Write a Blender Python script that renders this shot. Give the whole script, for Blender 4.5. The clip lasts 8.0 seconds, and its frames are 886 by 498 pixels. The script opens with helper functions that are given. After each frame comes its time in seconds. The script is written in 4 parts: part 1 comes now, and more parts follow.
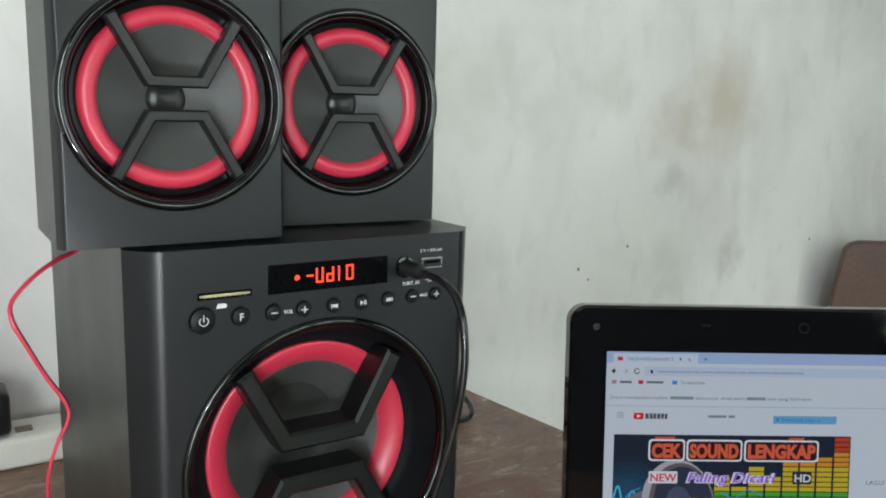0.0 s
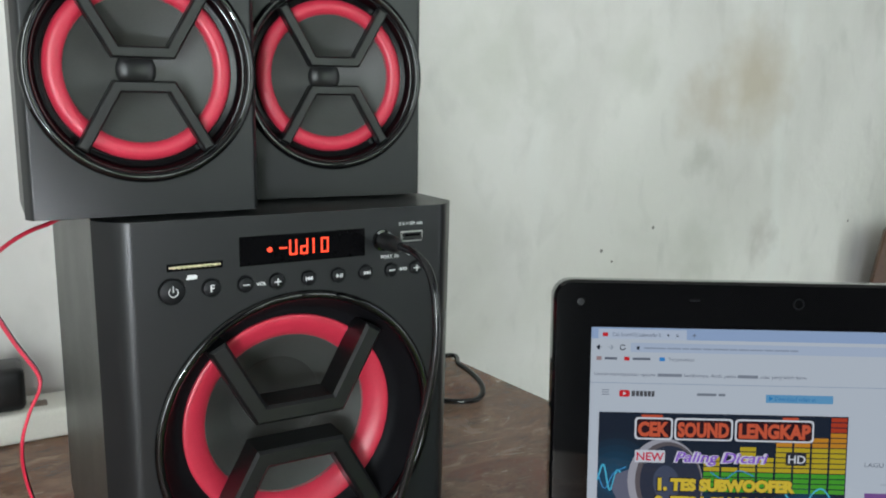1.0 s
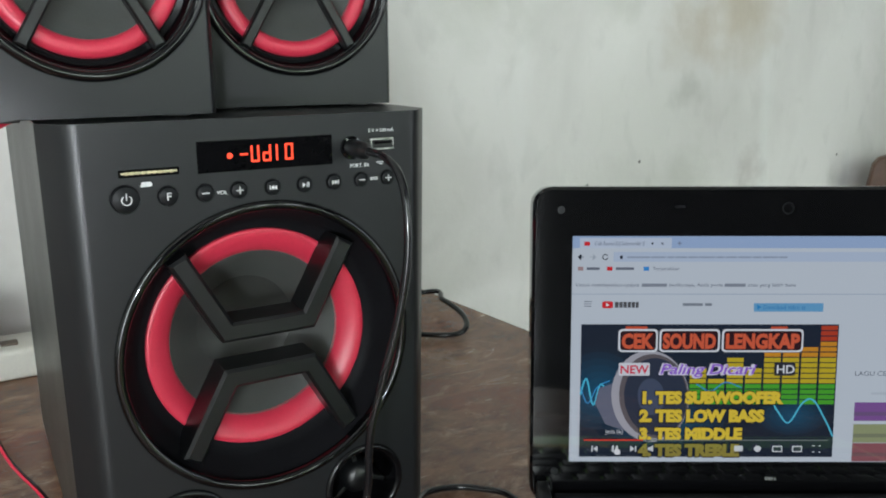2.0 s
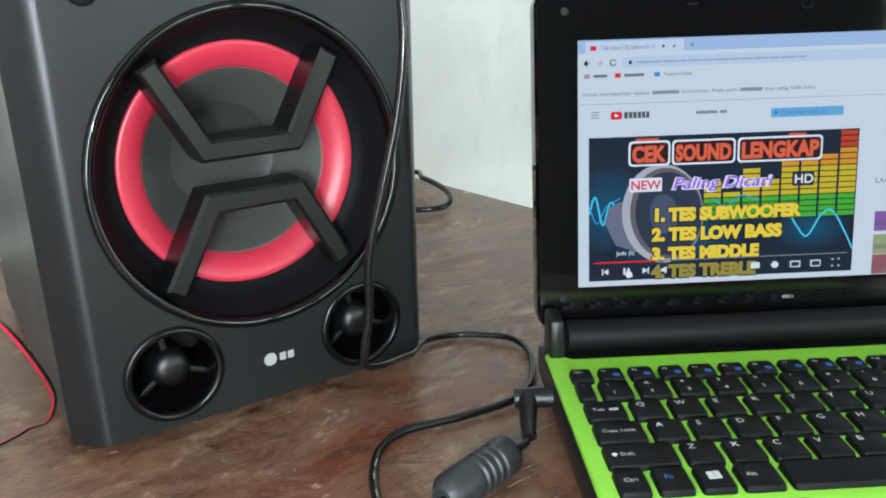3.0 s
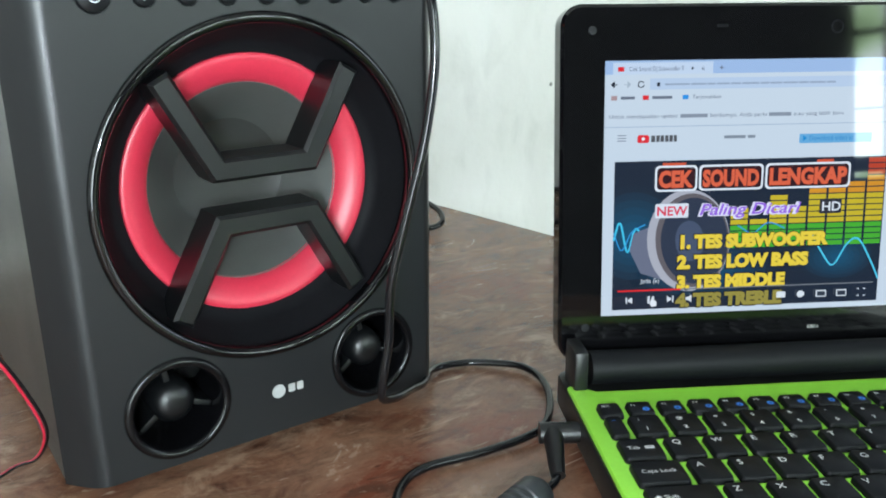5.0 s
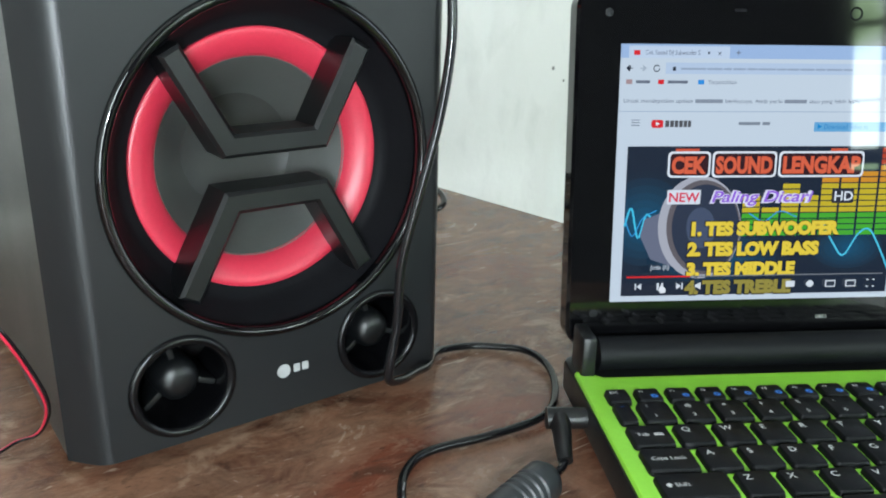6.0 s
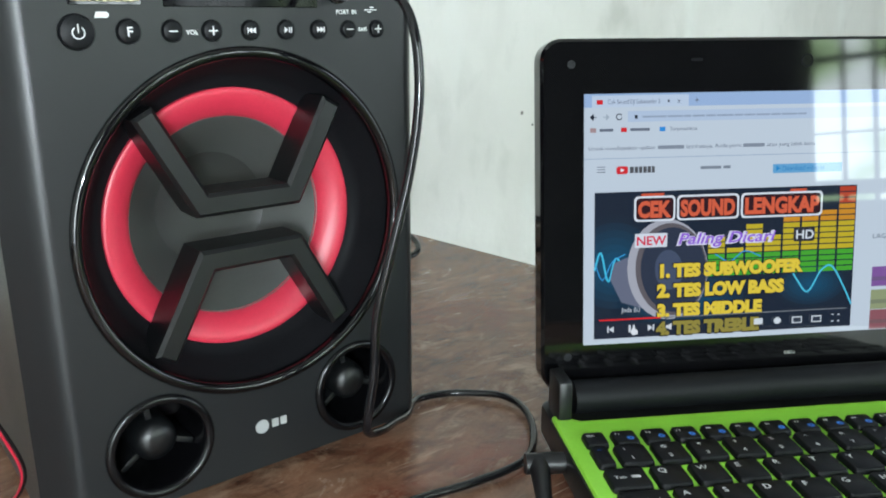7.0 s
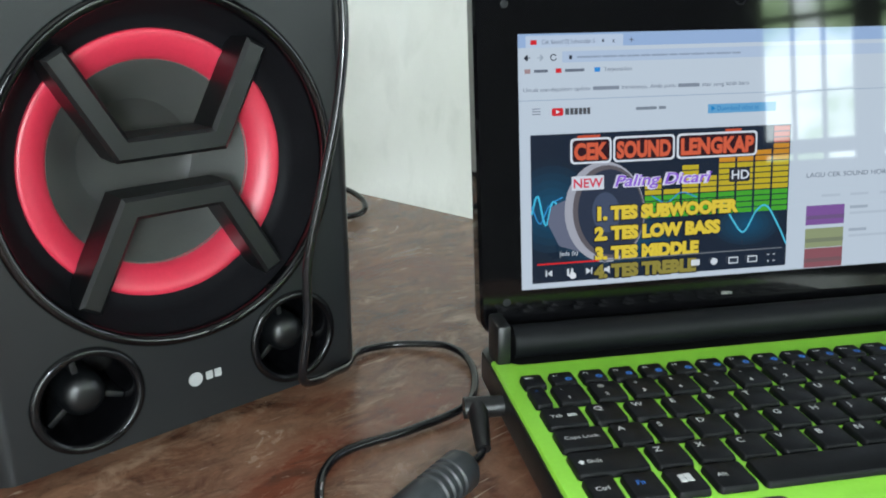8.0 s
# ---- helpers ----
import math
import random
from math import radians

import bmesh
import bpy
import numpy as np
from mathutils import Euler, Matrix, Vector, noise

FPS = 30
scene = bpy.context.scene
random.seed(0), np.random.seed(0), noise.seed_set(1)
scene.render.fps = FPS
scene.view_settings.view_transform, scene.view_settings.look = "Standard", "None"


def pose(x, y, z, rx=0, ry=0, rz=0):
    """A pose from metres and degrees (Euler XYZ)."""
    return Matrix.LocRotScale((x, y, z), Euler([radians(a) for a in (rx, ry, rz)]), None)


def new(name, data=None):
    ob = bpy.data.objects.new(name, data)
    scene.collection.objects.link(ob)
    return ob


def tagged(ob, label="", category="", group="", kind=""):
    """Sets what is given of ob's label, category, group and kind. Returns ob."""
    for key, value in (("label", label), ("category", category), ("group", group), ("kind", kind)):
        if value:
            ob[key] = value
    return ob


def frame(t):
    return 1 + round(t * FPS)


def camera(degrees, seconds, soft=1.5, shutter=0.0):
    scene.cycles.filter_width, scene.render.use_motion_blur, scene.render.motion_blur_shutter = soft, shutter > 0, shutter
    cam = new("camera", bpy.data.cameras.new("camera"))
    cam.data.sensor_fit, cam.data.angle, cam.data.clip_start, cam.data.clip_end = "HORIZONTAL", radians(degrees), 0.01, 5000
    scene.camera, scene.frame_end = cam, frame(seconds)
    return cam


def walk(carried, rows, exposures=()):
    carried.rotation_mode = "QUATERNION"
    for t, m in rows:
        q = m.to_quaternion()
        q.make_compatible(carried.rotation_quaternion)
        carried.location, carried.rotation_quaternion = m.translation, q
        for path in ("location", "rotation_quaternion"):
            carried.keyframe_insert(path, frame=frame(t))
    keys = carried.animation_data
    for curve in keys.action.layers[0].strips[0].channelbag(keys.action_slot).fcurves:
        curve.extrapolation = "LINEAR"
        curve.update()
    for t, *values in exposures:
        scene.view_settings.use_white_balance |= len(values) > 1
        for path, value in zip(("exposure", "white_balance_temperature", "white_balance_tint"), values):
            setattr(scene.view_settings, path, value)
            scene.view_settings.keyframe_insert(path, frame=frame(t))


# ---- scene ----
# ---------------------------------------------------------------- camera
cam = camera(56.8, 8.0, soft=1.9)
ROWS = [
    # seconds, x, y, z, yaw, pitch, roll
    (0.0, -0.1273, -0.3620, 0.3185, -2.29, -9.66, 1.47),
    (0.5, -0.1020, -0.3592, 0.3078, -0.06, -11.45, 0.75),
    (1.0, -0.0884, -0.3571, 0.3104, 1.11, -10.63, 0.84),
    (1.5, -0.0782, -0.3581, 0.3160, 2.02, -8.17, 0.48),
    (2.0, -0.0800, -0.3406, 0.2805, 0.33, -13.63, -0.08),
    (2.2, -0.0785, -0.3393, 0.2638, 0.52, -14.72, -1.19),
    (3.3, -0.1064, -0.3170, 0.2046, -2.69, -19.03, -1.59),
    (3.5, -0.1087, -0.3137, 0.2031, -2.62, -19.19, -1.25),
    (4.0, -0.1085, -0.3092, 0.2034, -4.31, -19.07, -0.98),
    (4.5, -0.1174, -0.3052, 0.2117, -5.24, -17.54, -1.22),
    (4.7, -0.1235, -0.3015, 0.2148, -4.82, -17.52, -0.33),
    (5.8, -0.1282, -0.3024, 0.2068, -5.44, -16.17, -0.79),
    (6.0, -0.1339, -0.2968, 0.2111, -5.60, -18.41, 1.01),
    (6.5, -0.1356, -0.2971, 0.2126, -5.45, -17.30, 0.51),
    (7.0, -0.1330, -0.3016, 0.2167, -7.29, -15.48, -0.34),
    (7.5, -0.1289, -0.3039, 0.2198, -7.97, -14.74, -0.55),
    (7.8, -0.1270, -0.3038, 0.2102, -10.23, -15.99, -1.05),
    (8.0, -0.1203, -0.3011, 0.2032, -10.09, -17.57, -0.77),
]
EXPOSURES = [(0.0, -0.10, 6120, 9), (2.2, -0.08, 6120, 9), (3.3, 0.66, 5800, 4), (5.8, 0.56, 5850, 5), (8.0, 0.36, 5930, 6)]
walk(cam, [(t, pose(x, y, z, 90 + pitch, 0, yaw) @ pose(0, 0, 0, 0, 0, roll)) for t, x, y, z, yaw, pitch, roll in ROWS], EXPOSURES)

# ---------------------------------------------------------------- plan
# The table top is z = 0. The laptop lies along x. The subwoofer, the power strip and the walls
# follow a second pair of axes (u to the right along the subwoofer's front, v to the rear).
YAW, DIST = 30.99, 0.1439
ROOM = pose(0, 0, 0, 0, 0, YAW) @ pose(0, DIST, 0)
FLOOR, CEILING = -0.75, 2.05
BACK_V, WINDOW_V, LEFT_U, RIGHT_U = 0.46, -2.5, -2.2, 2.0
WALL = 0.12


def edge_u(v):
    """Where the table's right-hand edge lies at v: it runs a little out of square."""
    return 0.2208 - 0.1042 * (v - BACK_V)


# ---------------------------------------------------------------- light
world = bpy.data.worlds.new("world")
scene.world = world
world.use_nodes = True
sky = world.node_tree.nodes.new("ShaderNodeTexSky")
sky.sky_type = "NISHITA"
sky.sun_disc = False
sky.sun_elevation, sky.sun_rotation = radians(50), radians(120)
world.node_tree.links.new(sky.outputs[0], world.node_tree.nodes["Background"].inputs[0])
world.node_tree.nodes["Background"].inputs[1].default_value = 0.1

WIN_U0, WIN_U1, WIN_Z0, WIN_Z1 = 0.150, 1.62, 0.02, 1.30
# Unseen doorway and entry, added to hold the fill lamps.
FILL_DOOR_V0, FILL_DOOR_V1, FILL_DOOR_Z1 = -2.25, -1.25, 1.30
FILL_ENTRY_U0, FILL_ENTRY_U1 = -2.05, -1.15


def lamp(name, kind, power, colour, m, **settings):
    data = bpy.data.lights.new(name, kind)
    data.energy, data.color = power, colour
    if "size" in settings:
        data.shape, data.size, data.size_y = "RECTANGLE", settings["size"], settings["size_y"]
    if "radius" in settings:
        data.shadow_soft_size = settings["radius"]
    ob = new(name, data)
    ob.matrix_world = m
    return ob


# unseen fill lamp in a doorway added to the right-hand wall
lamp("added_doorway_fill", "AREA", 15, (0.95, 0.985, 1.0), ROOM @ pose(RIGHT_U + 0.06, (FILL_DOOR_V0 + FILL_DOOR_V1) / 2, (FLOOR + FILL_DOOR_Z1) / 2, 90, 0, 90), size=0.94, size_y=1.96)
# second unseen fill lamp, in an entry added beside the window
lamp("added_entry_fill", "AREA", 50, (0.95, 0.985, 1.0), ROOM @ pose((FILL_ENTRY_U0 + FILL_ENTRY_U1) / 2, WINDOW_V - 0.06, (FLOOR + FILL_DOOR_Z1) / 2, 90, 0, 0), size=0.84, size_y=1.96)
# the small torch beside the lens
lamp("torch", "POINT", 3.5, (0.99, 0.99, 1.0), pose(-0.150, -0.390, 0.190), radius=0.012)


# ---------------------------------------------------------------- materials
def material(name, colour, rough=0.5, metal=0.0, spec=0.5, emit=None, power=0.0, noise_scale=None, amount=0.25, fine=None, bump=0.0, bump_scale=200.0, coat=0.0):
    """A principled material with two scales of variation in colour and roughness and a fine relief."""
    m = bpy.data.materials.new(name)
    m.use_nodes = True
    n, l = m.node_tree.nodes, m.node_tree.links
    p = n["Principled BSDF"]
    p.inputs["Base Color"].default_value = (*colour, 1)
    p.inputs["Roughness"].default_value = rough
    p.inputs["Metallic"].default_value = metal
    p.inputs["Specular IOR Level"].default_value = spec
    p.inputs["Coat Weight"].default_value = coat
    p.inputs["Coat Roughness"].default_value = 0.08
    if emit:
        p.inputs["Emission Color"].default_value = (*emit, 1)
        p.inputs["Emission Strength"].default_value = power
    place = n.new("ShaderNodeTexCoord")
    if noise_scale:
        big = n.new("ShaderNodeTexNoise")
        big.inputs["Scale"].default_value = noise_scale
        big.inputs["Detail"].default_value = 6
        l.new(place.outputs["Object"], big.inputs["Vector"])
        small = n.new("ShaderNodeTexNoise")
        small.inputs["Scale"].default_value = fine or noise_scale * 12
        small.inputs["Detail"].default_value = 4
        l.new(place.outputs["Object"], small.inputs["Vector"])
        both = n.new("ShaderNodeMath")
        both.operation = "ADD"
        l.new(big.outputs["Fac"], both.inputs[0])
        l.new(small.outputs["Fac"], both.inputs[1])
        ramp = n.new("ShaderNodeMapRange")
        ramp.inputs["From Min"].default_value, ramp.inputs["From Max"].default_value = 0.6, 1.4
        ramp.inputs["To Min"].default_value, ramp.inputs["To Max"].default_value = 1 - amount, 1 + amount
        l.new(both.outputs[0], ramp.inputs["Value"])
        mix = n.new("ShaderNodeMix")
        mix.data_type, mix.blend_type = "RGBA", "MULTIPLY"
        mix.inputs["Factor"].default_value = 1.0
        mix.inputs["A"].default_value = (*colour, 1)
        l.new(ramp.outputs[0], mix.inputs["B"])
        l.new(mix.outputs["Result"], p.inputs["Base Color"])
        gloss = n.new("ShaderNodeMath")
        gloss.operation = "MULTIPLY"
        gloss.inputs[1].default_value = rough
        l.new(ramp.outputs[0], gloss.inputs[0])
        l.new(gloss.outputs[0], p.inputs["Roughness"])
    if bump:
        grain = n.new("ShaderNodeTexNoise")
        grain.inputs["Scale"].default_value = bump_scale
        grain.inputs["Detail"].default_value = 3
        l.new(place.outputs["Object"], grain.inputs["Vector"])
        relief = n.new("ShaderNodeBump")
        relief.inputs["Strength"].default_value = bump
        relief.inputs["Distance"].default_value = 0.0006
        l.new(grain.outputs["Fac"], relief.inputs["Height"])
        l.new(relief.outputs[0], p.inputs["Normal"])
    return m


def table_material():
    """Worn brown varnish: long grain, dull rubbed patches, pale scratches and a reddish ground."""
    m = bpy.data.materials.new("worn_varnish")
    m.use_nodes = True
    n, l = m.node_tree.nodes, m.node_tree.links
    p = n["Principled BSDF"]
    place = n.new("ShaderNodeTexCoord")

    def spread(turn, stretch):
        mp = n.new("ShaderNodeMapping")
        mp.inputs["Rotation"].default_value = (0, 0, radians(turn))
        mp.inputs["Scale"].default_value = stretch
        l.new(place.outputs["Object"], mp.inputs["Vector"])
        return mp.outputs[0]

    def cloud(scale, detail, vector, rough=0.55, distortion=0.0):
        t = n.new("ShaderNodeTexNoise")
        t.inputs["Scale"].default_value, t.inputs["Detail"].default_value = scale, detail
        t.inputs["Roughness"].default_value, t.inputs["Distortion"].default_value = rough, distortion
        l.new(vector, t.inputs["Vector"])
        return t.outputs["Fac"]

    def step(value, low, high, top=1.0):
        r = n.new("ShaderNodeMapRange")
        r.inputs["From Min"].default_value, r.inputs["From Max"].default_value = low, high
        r.inputs["To Max"].default_value = top
        l.new(value, r.inputs["Value"])
        return r.outputs[0]

    def blend(factor, a, b):
        x = n.new("ShaderNodeMix")
        x.data_type = "RGBA"
        l.new(factor, x.inputs["Factor"])
        for socket, value in (("A", a), ("B", b)):
            if isinstance(value, tuple):
                x.inputs[socket].default_value = (*value, 1)
            else:
                l.new(value, x.inputs[socket])
        return x.outputs["Result"]

    def times(a, b):
        x = n.new("ShaderNodeMath")
        x.operation = "MULTIPLY"
        l.new(a, x.inputs[0])
        l.new(b, x.inputs[1])
        return x.outputs[0]

    grain = cloud(34, 10, spread(-35, (1, 1.5, 1)), 0.74, 0.7)
    ground = blend(step(grain, 0.34, 0.66), (0.080, 0.036, 0.022), (0.235, 0.116, 0.068))
    red = blend(step(cloud(7, 5, spread(20, (1, 1.3, 1)), 0.6, 0.4), 0.50, 0.62, 0.85), ground, (0.165, 0.048, 0.026))
    rubbed = step(cloud(9.5, 9, spread(40, (1, 1.6, 1)), 0.68, 0.9), 0.46, 0.66, 0.55)
    dull = blend(rubbed, red, (0.31, 0.19, 0.122))
    worn = step(cloud(24, 8, spread(-30, (1, 1.7, 1)), 0.70, 0.8), 0.53, 0.66, 0.60)
    dull = blend(worn, dull, (0.39, 0.26, 0.175))
    dark_spots = step(cloud(42, 7, spread(-20, (1, 1.8, 1)), 0.66, 0.5), 0.53, 0.68, 0.72)
    dull = blend(dark_spots, dull, (0.070, 0.034, 0.023))
    flecks = times(step(cloud(88, 4, spread(-48, (1, 2.2, 1)), 0.6, 1.8), 0.635, 0.71, 0.50), step(cloud(15, 3, spread(0, (1, 1, 1))), 0.46, 0.60))
    scratched = blend(flecks, dull, (0.48, 0.37, 0.28))

    def strokes(scale, turn, long, low, mask, top=0.5):
        """Short thin scratches, nearly straight, in loose groups."""
        return times(step(cloud(scale, 2, spread(turn, (1, long, 1)), 0.4, 0.35), low, low + 0.05, top), step(cloud(mask, 3, spread(turn + 20, (1, 1, 1))), 0.47, 0.62))

    final = blend(strokes(34, -52, 9.0, 0.715, 13, 0.8), scratched, (0.52, 0.40, 0.30))
    final = blend(strokes(26, 75, 14.0, 0.69, 11, 0.7), final, (0.48, 0.36, 0.26))
    final = blend(strokes(90, 25, 2.2, 0.71, 19), final, (0.58, 0.46, 0.35))
    final = blend(strokes(120, 65, 3.5, 0.67, 9, 0.7), final, (0.05, 0.025, 0.018))
    l.new(final, p.inputs["Base Color"])
    rough = n.new("ShaderNodeMapRange")
    rough.inputs["To Min"].default_value, rough.inputs["To Max"].default_value = 0.22, 0.34
    l.new(rubbed, rough.inputs["Value"])
    l.new(rough.outputs[0], p.inputs["Roughness"])
    relief = n.new("ShaderNodeBump")
    relief.inputs["Strength"].default_value, relief.inputs["Distance"].default_value = 0.45, 0.0010
    l.new(cloud(160, 5, spread(-35, (1, 3, 1))), relief.inputs["Height"])
    l.new(relief.outputs[0], p.inputs["Normal"])
    return m


def plaster_material():
    """Off-white plaster with grey damp clouds, brown stains, streaks and small pits."""
    m = bpy.data.materials.new("stained_plaster")
    m.use_nodes = True
    n, l = m.node_tree.nodes, m.node_tree.links
    p = n["Principled BSDF"]
    p.inputs["Roughness"].default_value = 0.82
    place = n.new("ShaderNodeTexCoord")

    def cloud(scale, detail, stretch=(1, 1, 1), distortion=0.0):
        mp = n.new("ShaderNodeMapping")
        mp.inputs["Scale"].default_value = stretch
        l.new(place.outputs["Object"], mp.inputs["Vector"])
        t = n.new("ShaderNodeTexNoise")
        t.inputs["Scale"].default_value, t.inputs["Detail"].default_value, t.inputs["Distortion"].default_value = scale, detail, distortion
        l.new(mp.outputs[0], t.inputs["Vector"])
        return t.outputs["Fac"]

    def step(value, low, high, top=1.0):
        r = n.new("ShaderNodeMapRange")
        r.inputs["From Min"].default_value, r.inputs["From Max"].default_value = low, high
        r.inputs["To Max"].default_value = top
        l.new(value, r.inputs["Value"])
        return r.outputs[0]

    def spot(centre, radius, soft):
        d = n.new("ShaderNodeVectorMath")
        d.operation = "DISTANCE"
        l.new(place.outputs["Object"], d.inputs[0])
        d.inputs[1].default_value = centre
        w = n.new("ShaderNodeMath")
        w.operation = "ADD"
        l.new(d.outputs["Value"], w.inputs[0])
        k = n.new("ShaderNodeMath")
        k.operation = "MULTIPLY_ADD"
        k.inputs[1].default_value, k.inputs[2].default_value = 0.09, -0.045
        l.new(cloud(28, 5), k.inputs[0])
        l.new(k.outputs[0], w.inputs[1])
        r = n.new("ShaderNodeMapRange")
        r.inputs["From Min"].default_value, r.inputs["From Max"].default_value = radius, radius * (1 - soft)
        l.new(w.outputs[0], r.inputs["Value"])
        return r.outputs[0]

    def blend(factor, a, b, strength=1.0):
        s = n.new("ShaderNodeMath")
        s.operation = "MULTIPLY"
        s.inputs[1].default_value = strength
        l.new(factor, s.inputs[0])
        x = n.new("ShaderNodeMix")
        x.data_type = "RGBA"
        l.new(s.outputs[0], x.inputs["Factor"])
        for socket, value in (("A", a), ("B", b)):
            if isinstance(value, tuple):
                x.inputs[socket].default_value = (*value, 1)
            else:
                l.new(value, x.inputs[socket])
        return x.outputs["Result"]

    c = blend(step(cloud(5, 7, (1, 1, 0.7), 0.5), 0.42, 0.68), (0.725, 0.70, 0.675), (0.61, 0.585, 0.56))
    c = blend(step(cloud(24, 5, (1, 1, 0.5), 0.4), 0.56, 0.72), c, (0.46, 0.445, 0.42), 0.28)
    c = blend(step(cloud(11, 4, (1, 1, 0.25)), 0.6, 0.75), c, (0.74, 0.74, 0.72), 0.6)
    for centre, radius, colour, strength in STAINS:
        c = blend(spot(centre, radius, 0.85), c, colour, strength)
    for centre, radius in PITS:
        c = blend(spot_sharp(n, l, place, centre, radius), c, (0.10, 0.09, 0.08), 0.85)
    l.new(c, p.inputs["Base Color"])
    relief = n.new("ShaderNodeBump")
    relief.inputs["Strength"].default_value, relief.inputs["Distance"].default_value = 0.25, 0.003
    l.new(cloud(60, 6), relief.inputs["Height"])
    l.new(relief.outputs[0], p.inputs["Normal"])
    return m


def spot_sharp(n, l, place, centre, radius):
    d = n.new("ShaderNodeVectorMath")
    d.operation = "DISTANCE"
    l.new(place.outputs["Object"], d.inputs[0])
    d.inputs[1].default_value = centre
    r = n.new("ShaderNodeMapRange")
    r.inputs["From Min"].default_value, r.inputs["From Max"].default_value = radius, radius * 0.5
    l.new(d.outputs["Value"], r.inputs["Value"])
    return r.outputs[0]


STAINS = [
    ((0.780, BACK_V, 0.338), 0.105, (0.44, 0.36, 0.25), 0.6),
    ((0.672, BACK_V, 0.305), 0.068, (0.48, 0.41, 0.33), 0.5),
    ((0.673, BACK_V, 0.223), 0.042, (0.44, 0.43, 0.40), 0.55),
    ((0.310, BACK_V, 0.357), 0.095, (0.52, 0.52, 0.46), 0.6),
    ((0.398, BACK_V, 0.328), 0.070, (0.54, 0.53, 0.49), 0.5),
    ((0.538, BACK_V, 0.359), 0.065, (0.55, 0.54, 0.49), 0.5),
    ((0.822, BACK_V, 0.092), 0.042, (0.44, 0.40, 0.38), 0.55),
    ((0.687, BACK_V, 0.094), 0.070, (0.52, 0.51, 0.47), 0.55),
]
PITS = [((0.587, BACK_V, 0.1265), 0.0032), ((0.492, BACK_V, 0.100), 0.0034), ((0.512, BACK_V, 0.083), 0.0024), ((1.04, BACK_V, 0.108), 0.0030)]

MAT_TABLE = table_material()
MAT_WALL = plaster_material()
MAT_CEILING = material("white_paint", (0.72, 0.71, 0.68), 0.85, noise_scale=2, amount=0.08, bump=0.15, bump_scale=90)
# Far walls take a darkened colour so the laptop lid mirrors a dim room.
MAT_FARWALL = material("dimmed_wall_tone", (0.060, 0.058, 0.055), 0.8, noise_scale=2, amount=0.15, bump=0.15, bump_scale=90)
MAT_FLOOR = material("grey_cement", (0.30, 0.29, 0.27), 0.6, noise_scale=3, amount=0.2, bump=0.2, bump_scale=120)
MAT_SHELL = material("dark_matt_plastic", (0.0100, 0.0109, 0.0122), 0.37, spec=0.42, noise_scale=25, amount=0.08, fine=900, bump=0.02, bump_scale=2500)
MAT_VINYL = material("dark_grey_vinyl", (0.023, 0.024, 0.0235), 0.40, noise_scale=18, amount=0.15, fine=700, bump=0.12, bump_scale=1800)
MAT_GLOSS = material("black_gloss_plastic", (0.0025, 0.0025, 0.003), 0.05, noise_scale=40, amount=0.2)
MAT_DISH = material("black_dish_plastic", (0.0070, 0.0070, 0.0082), 0.45, spec=0.035, noise_scale=40, amount=0.2)
MAT_BAR = material("dark_grille_plastic", (0.0030, 0.0034, 0.0040), 0.38, noise_scale=60, amount=0.12, bump=0.02, bump_scale=2500)
MAT_RED = material("red_rubber", (0.49, 0.026, 0.055), 0.38, noise_scale=50, amount=0.08, bump=0.06, bump_scale=1800)
MAT_CONE = material("grey_cone", (0.052, 0.055, 0.051), 0.50, noise_scale=90, amount=0.15, bump=0.1, bump_scale=1500)
MAT_GLOSSDISH = material("black_gloss_dish", (0.0030, 0.0030, 0.0036), 0.20, spec=0.32, noise_scale=40, amount=0.2)
MAT_DISPLAY = material("dark_display_window", (0.0028, 0.0028, 0.0032), 0.08, spec=0.10, noise_scale=40, amount=0.2)
MAT_GLUE = material("clear_glue", (0.16, 0.15, 0.14), 0.16, noise_scale=700, amount=0.6)
MAT_BADGE = material("grey_white_print", (0.34, 0.35, 0.35), 0.5, noise_scale=300, amount=0.1)
MAT_INNER = material("dark_grey_cone", (0.026, 0.027, 0.025), 0.45, noise_scale=90, amount=0.15, bump=0.1, bump_scale=1500)
MAT_CAP = material("black_cap", (0.008, 0.0085, 0.009), 0.34, noise_scale=90, amount=0.15)
MAT_WHITE = material("white_print", (0.62, 0.63, 0.63), 0.5, noise_scale=300, amount=0.1)
MAT_STEEL = material("bright_steel", (0.66, 0.66, 0.64), 0.28, metal=1.0, noise_scale=120, amount=0.15)
MAT_GOLD = material("brass_contact", (0.52, 0.47, 0.30), 0.35, metal=0.9, noise_scale=300, amount=0.2)
MAT_LED = material("lit_segment", (0.2, 0.01, 0.0), 0.4, emit=(1.0, 0.060, 0.022), power=2.0)
MAT_GREEN = material("lime_green_plastic", (0.32, 0.72, 0.058), 0.34, noise_scale=14, amount=0.05, fine=400, bump=0.03, bump_scale=1500)
MAT_KEY = material("black_key_plastic", (0.0048, 0.0054, 0.0064), 0.48, spec=0.20, noise_scale=60, amount=0.15, bump=0.06, bump_scale=2500)
MAT_KEYBLUE = material("blue_print", (0.04, 0.17, 0.60), 0.5)
MAT_CABLE = material("black_cable_sheath", (0.006, 0.006, 0.007), 0.17, noise_scale=200, amount=0.15)
MAT_FERRITE = material("grey_rubber", (0.030, 0.034, 0.037), 0.40, noise_scale=120, amount=0.2, bump=0.08, bump_scale=1500)
MAT_REDCABLE = material("red_cable_sheath", (0.52, 0.02, 0.05), 0.32, noise_scale=200, amount=0.1)
